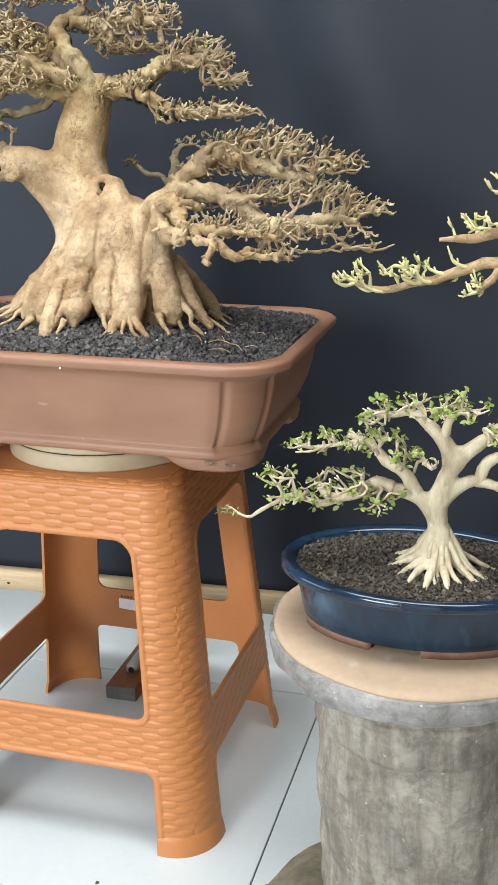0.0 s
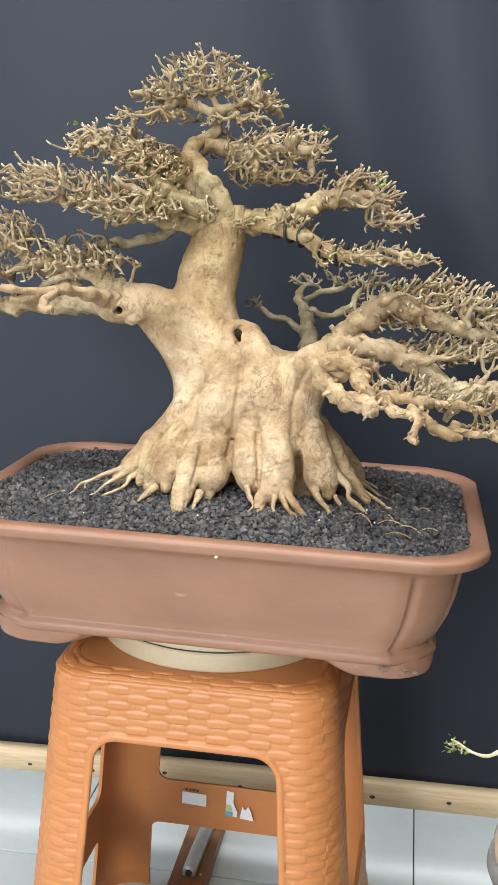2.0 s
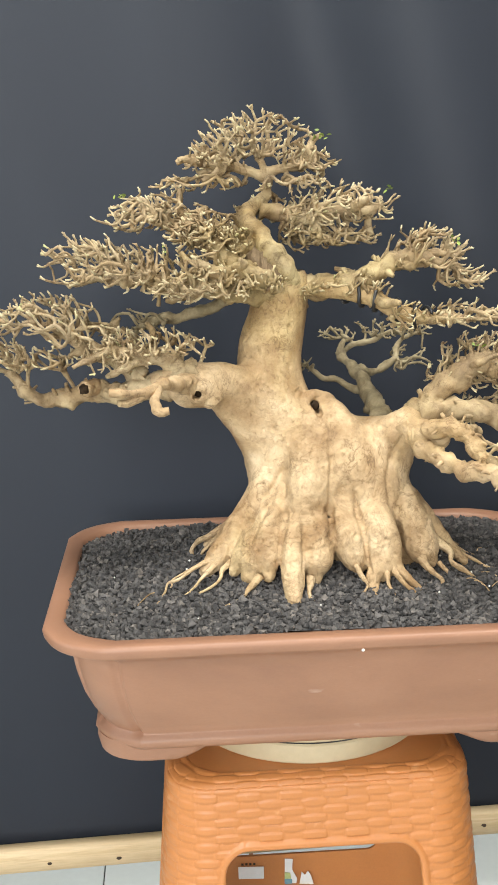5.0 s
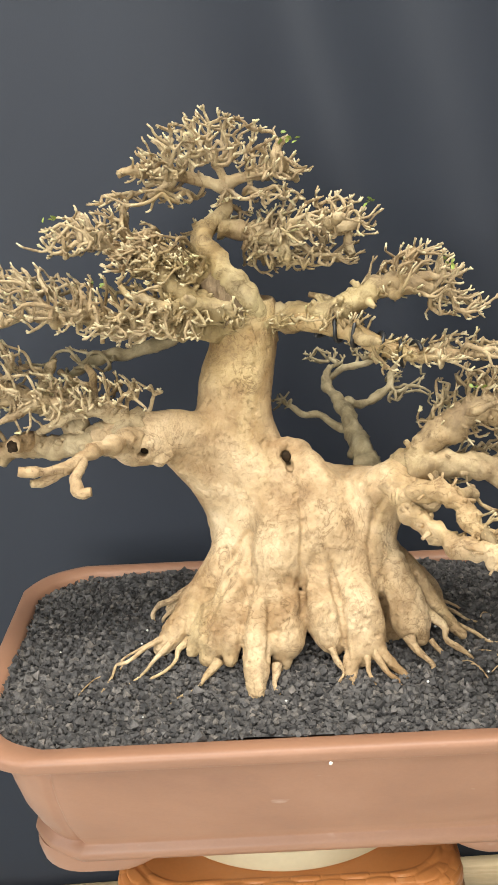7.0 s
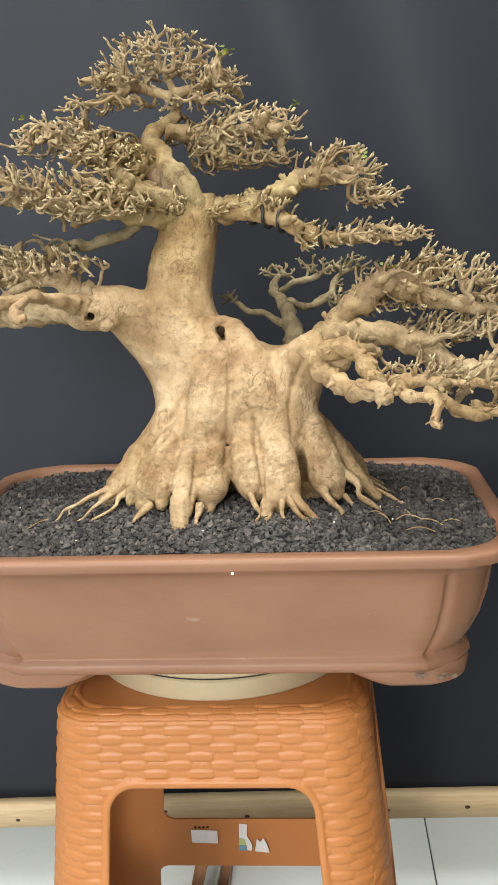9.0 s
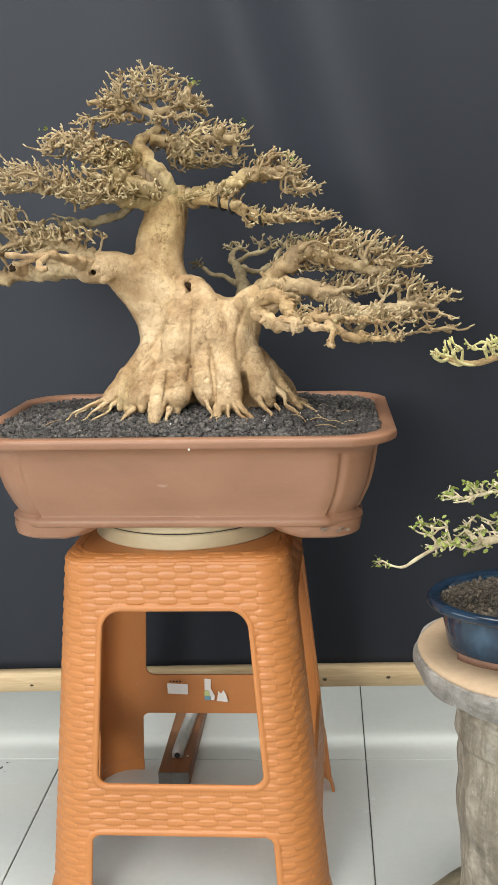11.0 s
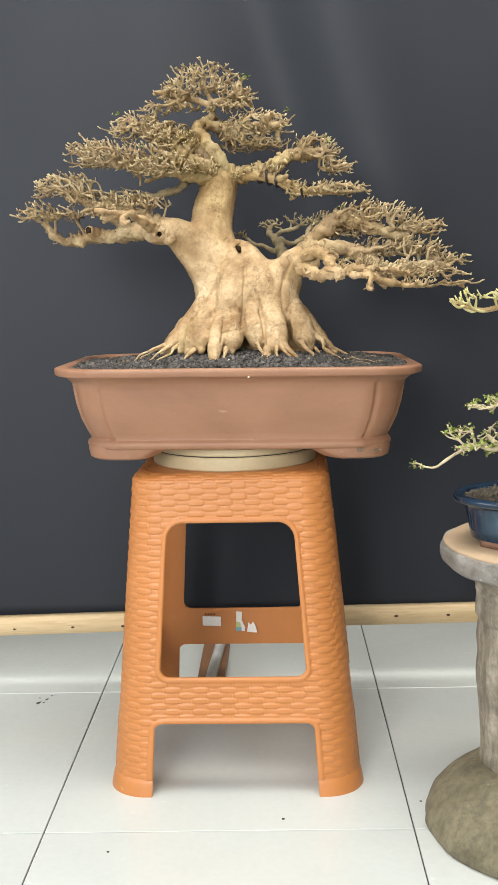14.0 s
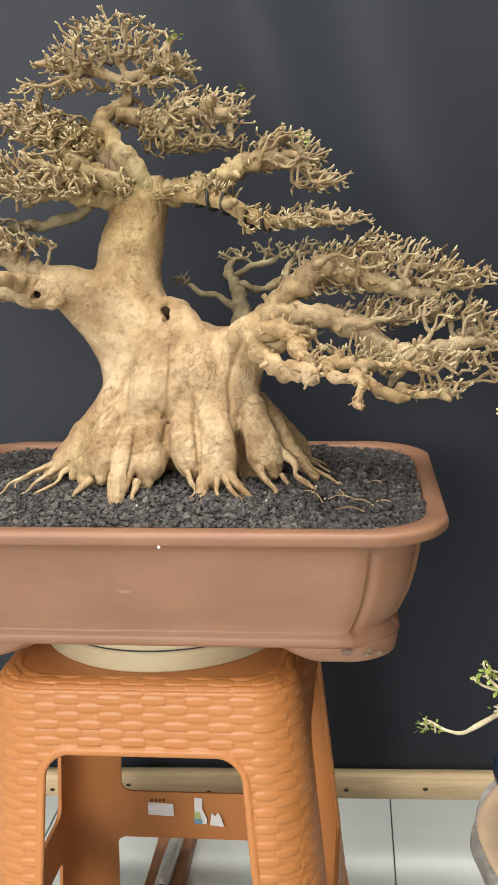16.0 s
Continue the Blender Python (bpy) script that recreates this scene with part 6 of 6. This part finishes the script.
for key, ctrl, radii in (
    ("l1", [(0.668, -0.010, 0.539), (0.650, -0.012, 0.543), (0.632, -0.014, 0.532), (0.612, -0.018, 0.528), (0.596, -0.018, 0.540)], [0.0062, 0.0058, 0.0050, 0.0042, 0.0025]),
    ("l2", [(0.690, -0.008, 0.532), (0.678, -0.014, 0.555), (0.662, -0.016, 0.566), (0.650, -0.016, 0.580), (0.628, -0.016, 0.590)], [0.0065, 0.0060, 0.0052, 0.0040, 0.0022]),
    ("l3", [(0.632, -0.014, 0.532), (0.606, -0.022, 0.522), (0.580, -0.026, 0.528), (0.560, -0.026, 0.520)], [0.0042, 0.0034, 0.0026, 0.0018]),
    ("tip_low", [(0.566, -0.024, 0.522), (0.548, -0.022, 0.512), (0.534, -0.018, 0.501), (0.520, -0.012, 0.499), (0.510, -0.008, 0.503)], [0.0022, 0.0019, 0.0016, 0.0012, 0.0008]),
    ("tip_high", [(0.640, -0.016, 0.585), (0.612, -0.018, 0.580), (0.590, -0.018, 0.574), (0.574, -0.016, 0.577)], [0.0022, 0.0018, 0.0015, 0.0010]),
    ("t1", [(0.704, -0.006, 0.594), (0.690, -0.006, 0.606), (0.676, -0.006, 0.610), (0.655, -0.008, 0.606)], [0.0052, 0.0044, 0.0034, 0.0020]),
    ("t2", [(0.712, -0.006, 0.586), (0.716, -0.004, 0.606), (0.728, -0.002, 0.614)], [0.0050, 0.0040, 0.0022]),
    ("r1", [(0.748, -0.002, 0.590), (0.765, 0.0, 0.600), (0.785, 0.0, 0.598)], [0.0050, 0.0042, 0.0025]),
    ("r2", [(0.744, -0.002, 0.550), (0.752, -0.004, 0.566), (0.766, -0.006, 0.572), (0.790, -0.006, 0.560)], [0.0056, 0.0052, 0.0045, 0.0028]),
    ("r3", [(0.742, -0.002, 0.548), (0.762, -0.006, 0.544), (0.785, -0.010, 0.538), (0.805, -0.010, 0.540)], [0.0050, 0.0042, 0.0034, 0.0020])):
    _, sl[key] = limb_part(ctrl, radii, small, M_PALE, 9, 0.4, len(sl) + 30.0, "limb", wob=0.003)
kw = dict(material=M_PALE, shoot=M_PALE, leaf_mat=M_LEAF, thick=0.00085, step=0.007, tips=2, leaf_size=0.0060, tip_len=(0.003, 0.007))
SC = (0.71, -0.005, 0.53)
pad(small, sl["l1"][10:], [((0.622, -0.016, 0.545), (0.036, 0.030, 0.012), 1.0)], 40, 201, leaves=0.38, out_from=SC, **kw)
pad(small, sl["l1"][:20], [((0.655, -0.022, 0.535), (0.028, 0.025, 0.012), 1.0)], 24, 202, leaves=0.48, out_from=SC, **kw)
pad(small, sl["l2"][10:], [((0.650, -0.016, 0.585), (0.034, 0.030, 0.010), 1.0)], 40, 203, leaves=0.38, out_from=SC, **kw)
pad(small, sl["l3"], [((0.588, -0.022, 0.527), (0.036, 0.022, 0.008), 1.0), ((0.562, -0.022, 0.546), (0.022, 0.02, 0.006), 0.5)], 36, 204, leaves=0.51, out_from=SC, **kw)
pad(small, sl["tip_low"][-5:], [((0.508, -0.006, 0.504), (0.006, 0.006, 0.004), 1.0)], 4, 205, leaves=0.6, out_from=SC, **kw)
pad(small, sl["tip_high"][6:], [((0.598, -0.017, 0.580), (0.034, 0.022, 0.008), 1.0)], 24, 211, leaves=0.60, out_from=SC, **kw)
pad(small, sl["t1"], [((0.680, -0.006, 0.616), (0.032, 0.028, 0.008), 1.0), ((0.650, -0.008, 0.605), (0.016, 0.02, 0.008), 0.4)], 44, 206, leaves=0.41, out_from=SC, **kw)
pad(small, sl["t2"], [((0.725, -0.004, 0.616), (0.026, 0.026, 0.008), 1.0)], 30, 207, leaves=0.48, out_from=SC, **kw)
pad(small, sl["r1"] + sl["r2"][10:], [((0.775, -0.004, 0.596), (0.034, 0.032, 0.014), 1.0)], 46, 208, leaves=0.48, out_from=SC, **kw)
pad(small, sl["r3"][8:], [((0.790, -0.010, 0.546), (0.030, 0.030, 0.012), 1.0)], 34, 209, leaves=0.41, out_from=SC, **kw)
pad(small, sl["l2"][4:16], [((0.690, -0.026, 0.572), (0.020, 0.02, 0.010), 1.0)], 14, 210, leaves=0.54, out_from=SC, **kw)
rng = random.Random(77)
for k in range(22):
    a = rng.uniform(math.pi * 0.95, math.pi * 2.05)
    r1, r2 = rng.uniform(0.010, 0.016), rng.uniform(0.030, 0.058)
    p, r = curve([(0.712 + 0.5 * r1 * math.cos(a), -0.004 + 0.5 * r1 * math.sin(a), 0.500), (0.712 + 1.25 * r1 * math.cos(a), -0.004 + 1.25 * r1 * math.sin(a), 0.482),
                  (0.712 + r2 * 0.65 * math.cos(a), -0.004 + r2 * 0.6 * math.sin(a), 0.4665), (0.712 + r2 * math.cos(a + 0.15), -0.004 + r2 * 0.85 * math.sin(a + 0.15), 0.456)],
                 [0.0026, 0.0030, 0.0024, 0.0010], 6)
    g = Geo()
    g.tube(p, r, 7, 0.3, k, 120)
    part("surface_root", g, M_PALE, small)
small.location = Vector(small.location) + Vector((-0.004, 0.018, -0.009))

# ---- the third tree, whose branches reach in from the side ----
third = thing("bonsai_tree", "bare pale-branched bonsai with upright yellow-green shoots", "bonsai tree", at=(1.02, 0.22, 0.62))
part("trunk", fused([(0.01, [taper((1.02, 0.22, 0.595, 0.045), (1.015, 0.22, 0.66, 0.032), (1.00, 0.215, 0.74, 0.026), (1.01, 0.22, 0.84, 0.014))])], 0.004, rough=0.001, seed=2.0), M_PALE, third)
tl = {}
for key, ctrl, radii in (
    ("a", [(1.005, 0.215, 0.725), (0.92, 0.200, 0.715), (0.83, 0.190, 0.712), (0.770, 0.184, 0.716), (0.728, 0.182, 0.713), (0.690, 0.182, 0.700), (0.655, 0.184, 0.690), (0.625, 0.184, 0.683), (0.600, 0.182, 0.688), (0.576, 0.181, 0.699)],
     [0.016, 0.011, 0.0085, 0.0068, 0.0058, 0.0050, 0.0046, 0.0038, 0.0022, 0.0010]),
    ("b", [(1.00, 0.215, 0.76), (0.90, 0.205, 0.752), (0.80, 0.195, 0.748), (0.745, 0.186, 0.744), (0.710, 0.184, 0.737), (0.680, 0.183, 0.737)], [0.014, 0.010, 0.0075, 0.0060, 0.0050, 0.0020]),
    ("c", [(1.01, 0.22, 0.81), (0.92, 0.21, 0.800), (0.82, 0.20, 0.785), (0.765, 0.19, 0.778), (0.732, 0.186, 0.783)], [0.012, 0.009, 0.0065, 0.0045, 0.0020]),
    ("d", [(0.745, 0.183, 0.714), (0.735, 0.176, 0.698), (0.718, 0.174, 0.684)], [0.0055, 0.0045, 0.0025])):
    _, tl[key] = limb_part(ctrl, radii, third, M_BARK, 9, 0.35, len(tl) + 60.0, "limb", wob=0.002)
kw = dict(dense=0.5, material=M_LIME, shoot=M_LIME, thick=0.00125, step=0.008, tips=3, tip_len=(0.005, 0.011), up=0.9)
pad(third, tl["a"][34:80], [((0.660, 0.184, 0.702), (0.066, 0.022, 0.010), 1.0), ((0.596, 0.182, 0.699), (0.024, 0.018, 0.010), 0.5)], 60, 301, out_from=(1, 0.2, 0.7), leaves=0.08, leaf_mat=M_LEAF, **kw)
pad(third, tl["b"][24:], [((0.715, 0.184, 0.752), (0.036, 0.025, 0.009), 1.0)], 40, 302, out_from=(1, 0.2, 0.7), **kw)
pad(third, tl["c"][20:], [((0.755, 0.186, 0.792), (0.034, 0.03, 0.012), 1.0)], 40, 303, out_from=(1, 0.2, 0.7), **kw)
pad(third, tl["d"], [((0.722, 0.174, 0.690), (0.014, 0.012, 0.007), 1.0)], 16, 304, out_from=(1, 0.2, 0.7), leaves=0.08, leaf_mat=M_LEAF, **kw)
rng = random.Random(61)
for k in range(7):
    x0 = 0.72 - 0.022 * k * rng.uniform(0.8, 1.1)
    i0 = min(range(len(tl["a"])), key=lambda i: abs(tl["a"][i].x - x0))
    p0 = tl["a"][i0]
    ln, lift = rng.uniform(0.014, 0.040), rng.uniform(0.005, 0.019)
    dy = rng.uniform(-0.016, 0.014)
    p, q = curve([p0, p0 + Vector((-0.35 * ln, dy * 0.5, -0.002)), p0 + Vector((-0.8 * ln, dy, 0.25 * lift)), p0 + Vector((-ln, dy * 1.2, lift))], [0.0024, 0.0021, 0.0017, 0.0009], 5)
    g = Geo()
    g.tube(p, q, 7, 0.3, k, 120)
    for t in (8, 11, 13):
        d = Vector((rng.uniform(-0.5, 0.2), rng.uniform(-.4, .4), 1)).normalized()
        g.tube([p[t], p[t] + d * rng.uniform(0.004, 0.010)], [0.0014, 0.0008], 5)
    part("shoot", g, M_LIME, third, "yellow-green curved shoot")
pot3 = thing("bonsai_pot", "plain brown clay bonsai pot standing on a stone block", "plant pot", at=(1.02, 0.22, 0.52))
part("vessel", turned(1.02, 0.22, [(0.10, 0.52), (0.11, 0.53), (0.13, 0.59), (0.14, 0.60), (0.14, 0.61), (0.128, 0.612), (0.12, 0.60), (0.01, 0.602)], 48, 0.0), M_POT, pot3)
blk = thing("plinth", "tall concrete plinth block carrying a bonsai pot", "plinth", at=(1.02, 0.22, 0))
part("block", box(0.90, 1.14, 0.10, 0.34, -0.003, 0.52, 0.006), M_STONE, blk)

# ---- bits on the floor ----
bar = thing("wooden_bar", "brown varnished wooden bar with metal rail on tiles", "wooden bar", at=(0.196, 0.5, 0))
part("bar", box(0.1735, 0.2225, 0.417, 0.80, -0.003, 0.0225, 0.0012), M_FOOTWOOD, bar)
part("end_face", box(0.1740, 0.2220, 0.4155, 0.417, 0.0005, 0.0220), M_ENDGRAIN, bar, "grey sawn end")
g = Geo()
_sec = [(-0.0085, 0.0), (-0.0085, 0.009), (-0.006, 0.0125), (0.0, 0.0135), (0.006, 0.0125), (0.0085, 0.009), (0.0085, 0.0)]
part("rail", loft([[(0.198 + 0.012 * t + sx_, 0.462 + 0.24 * t, 0.0225 + 1.5 * sz_ * (0.75 + 0.25 * min(1, t * 4))) for sx_, sz_ in _sec] for t in np.linspace(0, 1, 14)]), M_ALU, bar, "bent aluminium rail")
# solid dark disc drawn for the shade inside the hole at the rail's end
b = bmesh.new()
bmesh.ops.create_cone(b, cap_ends=True, segments=14, radius1=0.0045, radius2=0.0045, depth=0.003, matrix=Matrix.LocRotScale((0.198, 0.4615, 0.0275), Euler((radians(90), 0, 0)), None))
part("bolt", b, M_DARK, bar, "dark disc standing for the shade in a bolt hole")
b = bmesh.new()
bmesh.ops.create_icosphere(b, subdivisions=2, radius=0.0022, matrix=Matrix.LocRotScale((0.2135, 0.468, 0.0228), None, (1, 1, 0.5)))
part("screw", b, M_ALU, bar, "small screw head")

rng = random.Random(44)
g = Geo()
spots = [(0.3245, 0.031, 0.0028), (0.519, 0.076, 0.0026), (-0.107, 0.455, 0.0050), (0.095, -0.05, 0.0024)]
for _ in range(12):
    spots.append((-0.10 + rng.uniform(-0.012, 0.03), 0.468 + rng.uniform(-0.014, 0.02), rng.uniform(0.0009, 0.0028)))
for x, y, r in spots:
    n = 9
    ring = [(x + r * rng.uniform(0.6, 1.2) * math.cos(2 * math.pi * k / n), y + r * 1.1 * rng.uniform(0.6, 1.2) * math.sin(2 * math.pi * k / n), 0.0) for k in range(n)]
    g.add(ring + [(x, y, r * 0.35)], [(k, (k + 1) % n, n) for k in range(n)])
me = g.mesh("floor_grit", False)
me.materials.append(M_SPECK)
tagged(new("floor_grit", me), "small dark crumbs of dirt lying on white tiles", "dirt", kind="stuff")

# ---- floor tiles ----
_tb = box(-0.2491, 0.2491, -0.2491, 0.2491, -0.0040, 0.0, 0.0009, 1)
_tm = bpy.data.meshes.new("tile")
_tb.to_mesh(_tm)
_tb.free()
_tm.materials.append(M_TILE)
for i in range(-5, 6):
    for j in range(-7, 5):
        ob = new("tile", _tm)
        ob.location = (i * 0.5 + 0.25, j * 0.5 + 0.25, 0)
        ob.parent = floor
